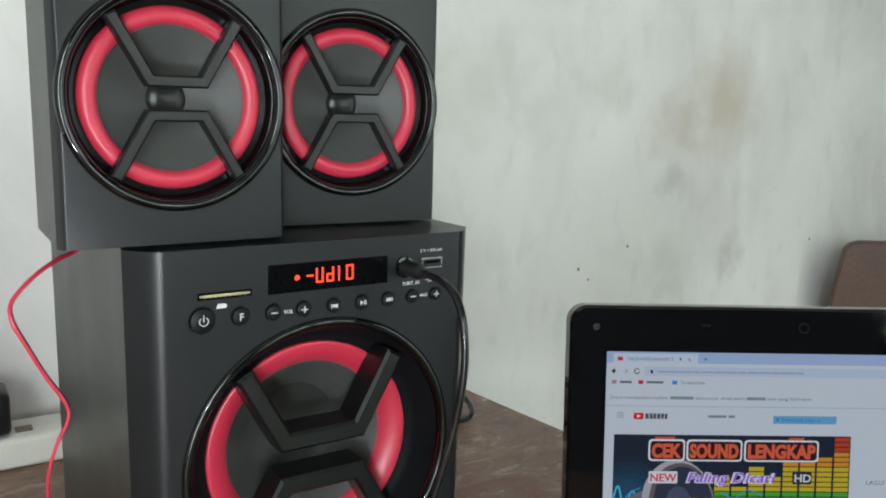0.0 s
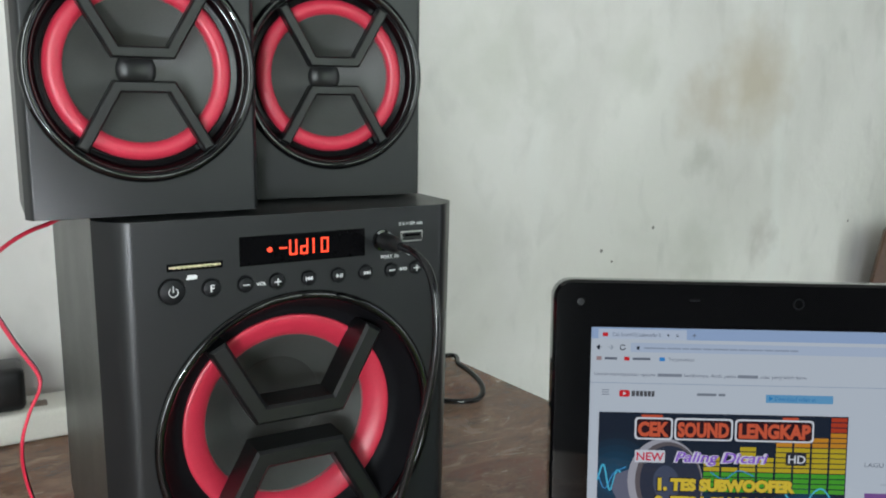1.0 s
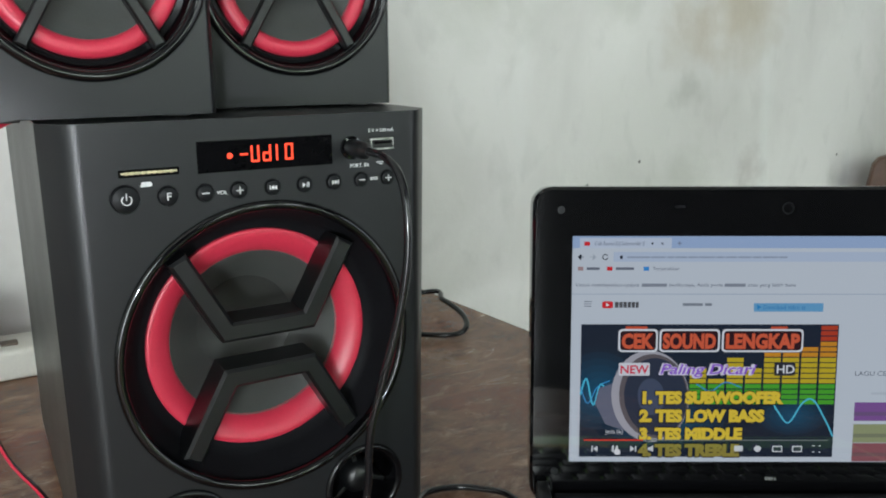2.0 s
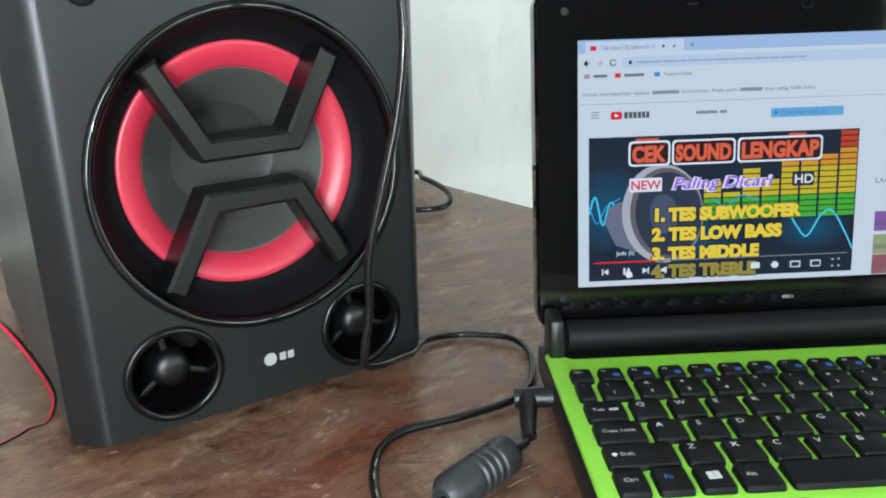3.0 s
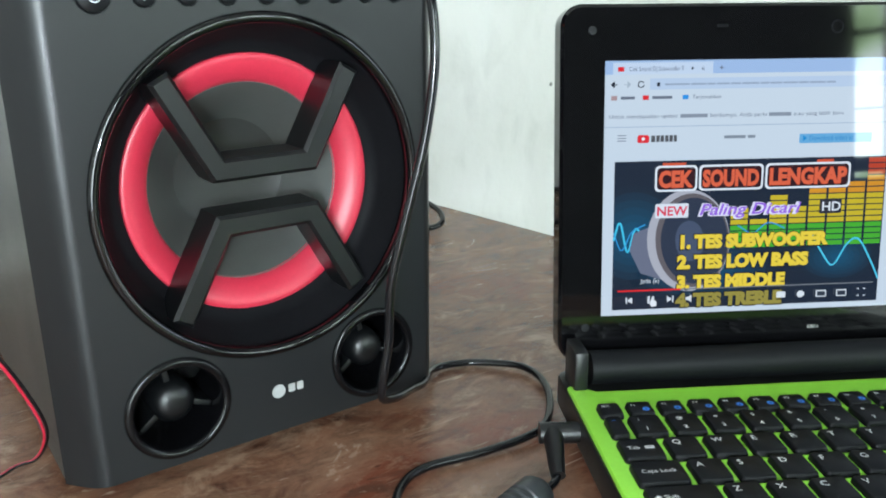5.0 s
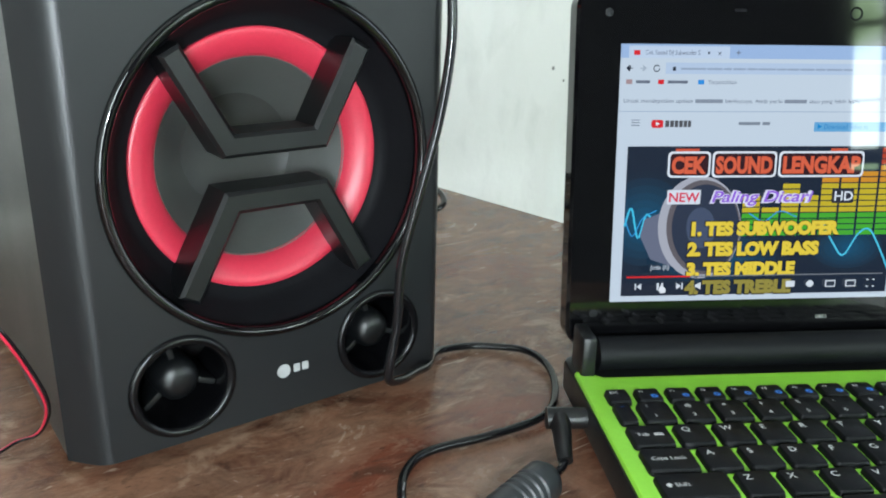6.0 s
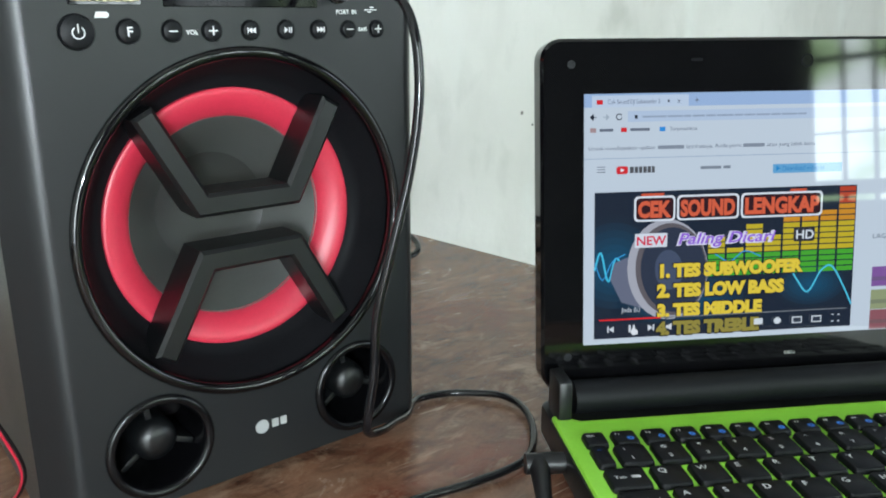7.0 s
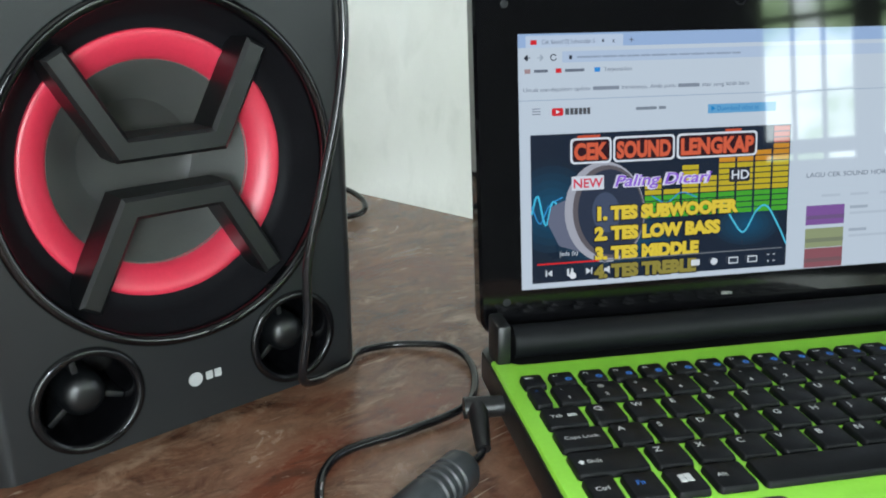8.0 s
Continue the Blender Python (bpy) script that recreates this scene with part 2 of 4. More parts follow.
MAT_STRIP = material("white_strip_plastic", (0.70, 0.68, 0.62), 0.38, noise_scale=30, amount=0.06)
MAT_SOCKET = material("brown_socket", (0.16, 0.12, 0.09), 0.5)
MAT_WOOD = material("dark_brown_board", (0.105, 0.055, 0.034), 0.45, noise_scale=12, amount=0.3, fine=120, bump=0.12, bump_scale=300)
MAT_FRAME = material("dark_window_frame", (0.05, 0.045, 0.04), 0.5, noise_scale=10, amount=0.2)
MAT_STICKER = material("yellow_sticker", (0.80, 0.66, 0.04), 0.35, noise_scale=150, amount=0.1)
MAT_STICKERDARK = material("dark_sticker", (0.02, 0.02, 0.02), 0.35)


def lit(name, colour, power=0.9):
    """A patch of the laptop's lit display, under its glossy surface."""
    m = material(name, (0.004, 0.004, 0.005), 0.03, emit=colour, power=power * 0.66 if power > 0.6 else power)
    return m


# ---------------------------------------------------------------- mesh helpers
def part(name, bm, mat, parent=None, label="", m=None, smooth=True, kind=""):
    """Links a bmesh as one mesh object, under a thing or a part if one is given."""
    if m is not None:
        bm.transform(m)
    bmesh.ops.recalc_face_normals(bm, faces=bm.faces)
    data = bpy.data.meshes.new(name)
    bm.to_mesh(data)
    bm.free()
    data.materials.append(mat)
    if smooth:
        data.set_sharp_from_angle(angle=radians(38))
    ob = new(name, data)
    if parent:
        ob.parent = parent
    return tagged(ob, label=label, kind=kind)


def thing(name, m, label, category, group=""):
    ob = new(name)
    ob.empty_display_size = 0.02
    ob.matrix_world = m
    return tagged(ob, label, category, group)


def box(bm, x0, x1, y0, y1, z0, z1, bevel=0.0, segments=2):
    made = bmesh.ops.create_cube(bm, size=1.0)["verts"]
    for v in made:
        v.co = Vector(((x0 + x1) / 2 + v.co.x * (x1 - x0), (y0 + y1) / 2 + v.co.y * (y1 - y0), (z0 + z1) / 2 + v.co.z * (z1 - z0)))
    if bevel:
        edges = list({e for v in made for e in v.link_edges})
        bmesh.ops.bevel(bm, geom=edges, offset=bevel, segments=segments, profile=0.5, affect="EDGES")
    return bm


def prism(bm, outline, y0, y1, chamfer=0.0):
    """A flat outline of (x, z) points, extruded from y0 (front) to y1, with its front edge chamfered."""
    n = len(outline)
    rings = []
    if chamfer:
        inner = inset(outline, chamfer)
        rings = [[bm.verts.new((x, y0, z)) for x, z in inner], [bm.verts.new((x, y0 + chamfer, z)) for x, z in outline]]
    else:
        rings = [[bm.verts.new((x, y0, z)) for x, z in outline]]
    rings.append([bm.verts.new((x, y1, z)) for x, z in outline])
    bm.faces.new(rings[0])
    bm.faces.new(rings[-1])
    for a, b in zip(rings, rings[1:]):
        for i in range(n):
            bm.faces.new((a[i], a[(i + 1) % n], b[(i + 1) % n], b[i]))
    return bm


def inset(outline, d):
    """The outline moved inwards by d."""
    n = len(outline)
    area = sum(outline[i][0] * outline[(i + 1) % n][1] - outline[(i + 1) % n][0] * outline[i][1] for i in range(n))
    sign = 1 if area > 0 else -1
    out = []
    for i in range(n):
        a, b, c = (Vector(outline[(i + k) % n]) for k in (-1, 0, 1))
        p, q = (b - a).normalized(), (c - b).normalized()
        np_, nq = Vector((-p.y, p.x)) * sign, Vector((-q.y, q.x)) * sign
        way = (np_ + nq)
        way = way / max(way.length_squared / 2, 0.3)
        out.append(tuple(b + way * d))
    return out


def lathe(bm, profile, cx=0.0, cz=0.0, n=72):
    """Turns a profile of (radius, y) points round the axis that runs along y through (cx, cz)."""
    rings = []
    for r, y in profile:
        if r < 1e-6:
            rings.append([bm.verts.new((cx, y, cz))])
        else:
            rings.append([bm.verts.new((cx + r * math.cos(2 * math.pi * i / n), y, cz + r * math.sin(2 * math.pi * i / n))) for i in range(n)])
    for a, b in zip(rings, rings[1:]):
        for i in range(n):
            j = (i + 1) % n
            if len(a) == 1 and len(b) == 1:
                continue
            if len(a) == 1:
                bm.faces.new((a[0], b[i], b[j]))
            elif len(b) == 1:
                bm.faces.new((a[i], a[j], b[0]))
            else:
                bm.faces.new((a[i], a[j], b[j], b[i]))
    return bm


def arc(r0, y0, radius, a0, a1, n=8):
    """Points (r, y) of a circle's arc, for lathe()."""
    return [(r0 + radius * math.cos(radians(a0 + (a1 - a0) * i / n)), y0 + radius * math.sin(radians(a0 + (a1 - a0) * i / n))) for i in range(n + 1)]


def smooth_path(points, steps=8):
    pts = [Vector(p) for p in points]
    pts = [2 * pts[0] - pts[1], *pts, 2 * pts[-1] - pts[-2]]
    out = []
    for i in range(1, len(pts) - 2):
        a, b, c, d = pts[i - 1:i + 3]
        for k in range(steps):
            t = k / steps
            out.append(0.5 * (2 * b + (c - a) * t + (2 * a - 5 * b + 4 * c - d) * t * t + (3 * b - a - 3 * c + d) * t ** 3))
    out.append(pts[-2])
    return out


def tube(bm, points, radius, n=10, steps=8, offset=(0, 0, 0)):
    """A round cable through the points. radius: one number or one for each end."""
    path = [p + Vector(offset) for p in smooth_path(points, steps)]
    r0, r1 = radius if isinstance(radius, tuple) else (radius, radius)
    up, rings = Vector((0, 0, 1)), []
    for i, p in enumerate(path):
        way = (path[min(i + 1, len(path) - 1)] - path[max(i - 1, 0)]).normalized()
        side = way.cross(up)
        side = side.normalized() if side.length > 1e-4 else Vector((1, 0, 0))
        if i:
            side = (last - way * last.dot(way)).normalized()
        last = side
        top = way.cross(side)
        r = r0 + (r1 - r0) * i / (len(path) - 1)
        rings.append([bm.verts.new(p + r * (side * math.cos(2 * math.pi * k / n) + top * math.sin(2 * math.pi * k / n))) for k in range(n)])
    for a, b in zip(rings, rings[1:]):
        for k in range(n):
            bm.faces.new((a[k], a[(k + 1) % n], b[(k + 1) % n], b[k]))
    bm.faces.new(rings[0])
    bm.faces.new(rings[-1])
    return bm


def words(text, size, m, bold=0.0, shear=0.0, align="LEFT", width=None):
    """A bmesh of flat lettering, standing in the x-z plane of m and facing -y; (0, 0) is the start of its base line."""
    curve = bpy.data.curves.new("lettering", "FONT")
    curve.body, curve.size, curve.align_x, curve.offset, curve.shear = text, size, align, bold, shear
    curve.resolution_u = 3
    ob = new("lettering", curve)
    bpy.context.view_layer.update()
    data = bpy.data.meshes.new_from_object(ob.evaluated_get(bpy.context.evaluated_depsgraph_get()))
    bpy.data.objects.remove(ob)
    bpy.data.curves.remove(curve)
    bm = bmesh.new()
    bm.from_mesh(data)
    bpy.data.meshes.remove(data)
    if width and bm.verts:
        wide = max(v.co.x for v in bm.verts) - min(v.co.x for v in bm.verts)
        bm.transform(Matrix.Diagonal((width / wide, 1, 1, 1)))
    bm.transform(m @ pose(0, 0, 0, 90, 0, 0))
    return bm


def sheet(bm, x0, x1, z0, z1, y=0.0):
    bm.faces.new([bm.verts.new(p) for p in ((x0, y, z0), (x1, y, z0), (x1, y, z1), (x0, y, z1))])
    return bm


def rounded(x0, x1, z0, z1, r, n=5):
    """The outline of a rectangle with round corners, as (x, z) points."""
    out = []
    for cx, cz, a in ((x1 - r, z0 + r, -90), (x1 - r, z1 - r, 0), (x0 + r, z1 - r, 90), (x0 + r, z0 + r, 180)):
        out += [(cx + r * math.cos(radians(a + 90 * i / n)), cz + r * math.sin(radians(a + 90 * i / n))) for i in range(n + 1)]
    return out


# ---------------------------------------------------------------- the room
def slab(name, outline, z0, z1, mat, label="", m=ROOM):
    """An upright block over a plan of (u, v) points."""
    bm = bmesh.new()
    low = [bm.verts.new((u, v, z0)) for u, v in outline]
    high = [bm.verts.new((u, v, z1)) for u, v in outline]
    bm.faces.new(low)
    bm.faces.new(high)
    n = len(outline)
    for i in range(n):
        bm.faces.new((low[i], low[(i + 1) % n], high[(i + 1) % n], high[i]))
    ob = part(name, bm, mat, smooth=False, kind="structure", label=label)
    ob.matrix_world = m
    return ob


def build_room():
    slab("wall_back", [(LEFT_U, BACK_V), (RIGHT_U, BACK_V), (RIGHT_U, BACK_V + WALL), (LEFT_U, BACK_V + WALL)], FLOOR, CEILING, MAT_WALL, "stained off-white plaster wall behind the table")
    # The left wall is out of view, pale so it bounces light back.
    slab("wall_left", [(LEFT_U - WALL, WINDOW_V), (LEFT_U, WINDOW_V), (LEFT_U, BACK_V + WALL), (LEFT_U - WALL, BACK_V + WALL)], FLOOR, CEILING, MAT_CEILING, "unseen off-white wall, kept pale to bounce light on to the subwoofer's side")
    # right-hand wall with a doorway added for fill light, in three blocks that butt
    bm = bmesh.new()
    box(bm, RIGHT_U, RIGHT_U + WALL, WINDOW_V, FILL_DOOR_V0, FLOOR, CEILING)
    box(bm, RIGHT_U, RIGHT_U + WALL, FILL_DOOR_V1, BACK_V + WALL, FLOOR, CEILING)
    box(bm, RIGHT_U, RIGHT_U + WALL, FILL_DOOR_V0, FILL_DOOR_V1, FILL_DOOR_Z1, CEILING)
    part("wall_right", bm, MAT_FARWALL, smooth=False, kind="structure", label="unseen wall darkened to dim reflections, with an added open doorway").matrix_world = ROOM
    # the wall with the window's opening and an added entry, in blocks that butt
    v0, v1 = WINDOW_V - WALL, WINDOW_V
    left, right = LEFT_U - WALL, RIGHT_U + WALL
    bm = bmesh.new()
    box(bm, left, FILL_ENTRY_U0, v0, v1, FLOOR, CEILING)
    box(bm, FILL_ENTRY_U1, WIN_U0, v0, v1, FLOOR, CEILING)
    box(bm, FILL_ENTRY_U0, FILL_ENTRY_U1, v0, v1, FILL_DOOR_Z1, CEILING)
    box(bm, WIN_U1, right, v0, v1, FLOOR, CEILING)
    box(bm, WIN_U0, WIN_U1, v0, v1, FLOOR, WIN_Z0)
    box(bm, WIN_U0, WIN_U1, v0, v1, WIN_Z1, CEILING)
    part("wall_window", bm, MAT_FARWALL, smooth=False, kind="structure", label="wall darkened to dim reflections, with a barred window and an added open entry").matrix_world = ROOM
    plan = [(left, v0), (right, v0), (right, BACK_V + WALL), (left, BACK_V + WALL)]
    slab("floor", plan, FLOOR - 0.08, FLOOR, MAT_FLOOR)
    slab("ceiling", plan, CEILING, CEILING + 0.08, MAT_CEILING)


def build_window():
    win = thing("window_1", ROOM @ pose(0, WINDOW_V, 0), "window with dark frame and iron bars, trees outside", "window")
    tagged(win, kind="structure")
    f = 0.045
    for u0, u1, z0, z1 in ((WIN_U0, WIN_U1, WIN_Z0, WIN_Z0 + f), (WIN_U0, WIN_U1, WIN_Z1 - f, WIN_Z1), (WIN_U0, WIN_U0 + f * 0.4, WIN_Z0 + f, WIN_Z1 - f), (WIN_U1 - f, WIN_U1, WIN_Z0 + f, WIN_Z1 - f)):
        part("window_frame", box(bmesh.new(), u0, u1, -0.085, -0.035, z0, z1, 0.004), MAT_FRAME, win)
    u = WIN_U0 + 0.015
    while u < WIN_U1 - 0.30:
        for k in (1, 2):
            part("bar", box(bmesh.new(), u + k * 0.0895 - 0.0085, u + k * 0.0895 + 0.0065, -0.070, -0.058, WIN_Z0, WIN_Z1 - f, 0.002), MAT_FRAME, win)
        part("mullion", box(bmesh.new(), u + 0.262, u + 0.345, -0.085, -0.035, WIN_Z0, WIN_Z1 - f, 0.004), MAT_FRAME, win)
        u += 0.345
    for z0, z1 in ((0.065, 0.160), (0.178, 0.225)):
        part("board", box(bmesh.new(), WIN_U0 + f * 0.4, WIN_U1 - f, -0.056, -0.044, z0, z1, 0.002), MAT_FRAME, win)
    for z, thick in ((0.375, 0.003), (0.610, 0.010), (0.86, 0.004), (1.05, 0.004)):
        part("crossbar", box(bmesh.new(), WIN_U0 + f * 0.4, WIN_U1 - f, -0.056, -0.044, z - thick, z + thick, 0.002), MAT_FRAME, win)
    # the garden in the distance: pale light below, leaves above
    m = bpy.data.materials.new("garden_distance")
    m.use_nodes = True
    n, l = m.node_tree.nodes, m.node_tree.links
    for x in list(n):
        n.remove(x)
    out, emit = n.new("ShaderNodeOutputMaterial"), n.new("ShaderNodeEmission")
    place, noise_tex, ramp = n.new("ShaderNodeTexCoord"), n.new("ShaderNodeTexNoise"), n.new("ShaderNodeValToRGB")
    noise_tex.inputs["Scale"].default_value, noise_tex.inputs["Detail"].default_value = 1.3, 9
    l.new(place.outputs["Object"], noise_tex.inputs["Vector"])
    l.new(noise_tex.outputs["Fac"], ramp.inputs[0])
    e = ramp.color_ramp.elements
    e[0].position, e[0].color = 0.36, (0.06, 0.10, 0.04, 1)
    e[1].position, e[1].color = 0.53, (0.95, 1.0, 0.96, 1)
    mid = ramp.color_ramp.elements.new(0.45)
    mid.color = (0.42, 0.56, 0.30, 1)
    l.new(ramp.outputs[0], emit.inputs[0])
    emit.inputs[1].default_value = 9.8
    l.new(emit.outputs[0], out.inputs[0])
    bm = sheet(bmesh.new(), -4.0, 6.0, FLOOR, 4.0)
    ob = part("backdrop", bm, m, smooth=False, kind="structure", label="bright garden with leaves far outside the window")
    ob.matrix_world = ROOM @ pose(0, WINDOW_V - 3.5, 0)


def build_table():
    """A broad table pushed against the wall."""
    table = thing("table", ROOM @ pose(0, 0, FLOOR), "broad wooden table with worn, scratched brown varnish", "table")
    front, left, gap = -0.62, -0.95, 0.002
    outline = [(left, front), (edge_u(front) - gap, front), (edge_u(BACK_V) - gap, BACK_V - gap), (left, BACK_V - gap)]
    bm = bmesh.new()
    low = [bm.verts.new((u, v, -FLOOR - 0.03)) for u, v in outline]
    high = [bm.verts.new((u, v, -FLOOR)) for u, v in outline]
    bm.faces.new(low)
    bm.faces.new(high)
    for i in range(4):
        bm.faces.new((low[i], low[(i + 1) % 4], high[(i + 1) % 4], high[i]))
    bmesh.ops.bevel(bm, geom=bm.edges[:], offset=0.002, segments=2, affect="EDGES")
    part("tabletop", bm, MAT_TABLE, table)
    for u, v in ((left + 0.06, front + 0.06), (edge_u(front) - 0.08, front + 0.06), (left + 0.06, BACK_V - 0.08), (edge_u(BACK_V) - 0.10, BACK_V - 0.08)):
        part("leg", box(bmesh.new(), u - 0.03, u + 0.03, v - 0.03, v + 0.03, 0, -FLOOR - 0.03, 0.004), MAT_WOOD, table)


build_room()
build_window()
build_table()


# ---------------------------------------------------------------- loudspeakers
def front_panel(width, height, holes, bevel_u=0.0165, bevel_v=0.0145, lift=0.0):
    """A moulded front: flat in the middle, swept back at both sides, with round holes (x, z, r) in it."""
    bm = bmesh.new()
    w, flat = width / 2, width / 2 - bevel_u
    rect = [(-flat, lift), (flat, lift), (flat, lift + height), (-flat, lift + height)]
    loops = [[bm.verts.new((x, 0, z)) for x, z in rect]]
    for cx, cz, r in holes:
        loops.append([bm.verts.new((cx + r * math.cos(2 * math.pi * i / 72), 0, cz + r * math.sin(2 * math.pi * i / 72))) for i in range(72)])
    edges = [bm.edges.new((a[i], a[(i + 1) % len(a)])) for a in loops for i in range(len(a))]
    bmesh.ops.triangle_fill(bm, use_beauty=True, use_dissolve=False, edges=edges)
    sweep = [(flat + bevel_u * p, bevel_v * q) for p, q in ((0, 0), (0.10, 0.012), (0.20, 0.048), (0.30, 0.108), (0.40, 0.192), (0.50, 0.300), (0.60, 0.425), (0.75, 0.63), (0.90, 0.85), (0.97, 0.95), (1.0, 1.0))]
    for s in (-1, 1):
        prev = None
        for x, y in sweep:
            pair = (bm.verts.new((s * x, y, lift)), bm.verts.new((s * x, y, lift + height)))
            if prev:
                bm.faces.new((*prev, pair[1], pair[0]))
            prev = pair
    for z in (lift, lift + height):
        bm.faces.new([bm.verts.new((s * x, y, z)) for s, pts in ((-1, sweep[::-1]), (1, sweep)) for x, y in pts])
    bmesh.ops.remove_doubles(bm, verts=bm.verts, dist=1e-6)
    return bm


def mitred(points, width):
    """The outline of a bar of that width along (x, z) points."""
    sides = [[], []]
    pts = [Vector(p) for p in points]
    for i, p in enumerate(pts):
        a = (p - pts[i - 1]).normalized() if i else None
        b = (pts[i + 1] - p).normalized() if i < len(pts) - 1 else None
        na = Vector((-a.y, a.x)) if a else None
        nb = Vector((-b.y, b.x)) if b else None
        way = na if nb is None else nb if na is None else (na + nb) / (1 + na.dot(nb))
        sides[0].append(tuple(p + way * width / 2))
        sides[1].append(tuple(p - way * width / 2))
    return sides[0] + sides[1][::-1]


def inner_y(depth, tilt):
    """The depth of the cone's rim."""
    return depth + tilt - 0.0006


def driver(parent, cx, cz, ring, red0, red1, cap, depth, bar_w, corner, end, bar_y, back=0.002, domed=True, roll=0.85, tilt=0.0, bars=0.0):
    """A recessed loudspeaker chassis: gloss ring, dish, red surround, cone, cap and the two bent bars over it."""
    k = ring
    part("trim_ring", lathe(bmesh.new(), [(k - 0.0045, 0.004), *arc(k - 0.0020, 0.0006, 0.0026, 180, 360), (k + 0.0006, back)], cx, cz, 96), MAT_GLOSS, parent, "black gloss trim ring")
    wall = [(red0 + 0.0030, depth * 0.9)] if domed else [(k - 0.0055 - (k - red0) * 0.12, depth * 0.45), (k - 0.0055 - (k - red0) * 0.30, depth * 0.80), (red0 + 0.0030, depth)]
    part("dish", lathe(bmesh.new(), [(k - 0.0040, 0.0030), (k - 0.0050, 0.0034 if domed else 0.006), *wall, (red0 - 0.004, depth + 0.0015)], cx, cz, 96), MAT_GLOSSDISH if domed else MAT_DISH, parent, "black gloss recessed dish")
    part("glue_bead", lathe(bmesh.new(), arc(red1 + 0.0004, inner_y(depth, tilt), 0.0005, 0, -180), cx, cz, 96), MAT_GLUE, parent, "thin clear glue bead round the cone")
    mid, rad = (red0 + red1) / 2, (red0 - red1) / 2
    part("surround", lathe(bmesh.new(), [(red0, depth + 0.002), *[(mid + rad * math.cos(radians(a)), depth + tilt * (1 - math.cos(radians(a))) / 2 - rad * roll * math.sin(radians(a))) for a in range(0, 181, 15)], (red1, depth + tilt + 0.003)], cx, cz, 96), MAT_RED, parent, "red rubber surround")
    inner = depth + tilt
    deep = inner + (red1 - cap) * (0.55 if domed else 1.15)
    part("cone", lathe(bmesh.new(), [(red1 + 0.0012, inner - 0.0005), (red1 - 0.001, inner + 0.0012), ((red1 + cap) / 2, (inner + deep) / 2), (cap - 0.001, deep)], cx, cz, 96), MAT_CONE, parent, "grey paper cone")
    part("dust_cap", lathe(bmesh.new(), [(cap, deep), (cap * 0.97, deep - cap * 0.10), (cap * 0.8, deep - cap * 0.24), (cap * 0.45, deep - cap * 0.34), (0, deep - cap * 0.37)] if domed else [(cap, deep - 0.0002), (cap * 0.92, deep + 0.0010), (cap * 0.7, deep + 0.0024), (cap * 0.4, deep + 0.0034), (0, deep + 0.0038)], cx, cz, 64), MAT_CAP if domed else MAT_INNER, parent, "black domed dust cap" if domed else "dark grey sunken dust cap")
    for s in (1, -1):
        line = [(-end[0], s * end[1]), (-corner[0], s * corner[1]), (corner[0], s * corner[1]), (end[0], s * end[1])]
        outline = [(cx + bars + x, cz + z) for x, z in mitred(line, bar_w)]
        part("grille_bar", prism(bmesh.new(), outline, bar_y, depth * 0.6 if domed else 0.020, bar_w * 0.16), MAT_BAR, parent, "bent black plastic grille bar")


def narrowed(bm, w, h):
    """Draws the right-hand side in a little towards the foot."""
    for v in bm.verts:
        if v.co.x > w / 2 - 0.018:
            v.co.x -= 0.0036 * (1.1 - v.co.z / h) * min(1.0, (v.co.x - w / 2 + 0.018) / 0.0165)
    return bm


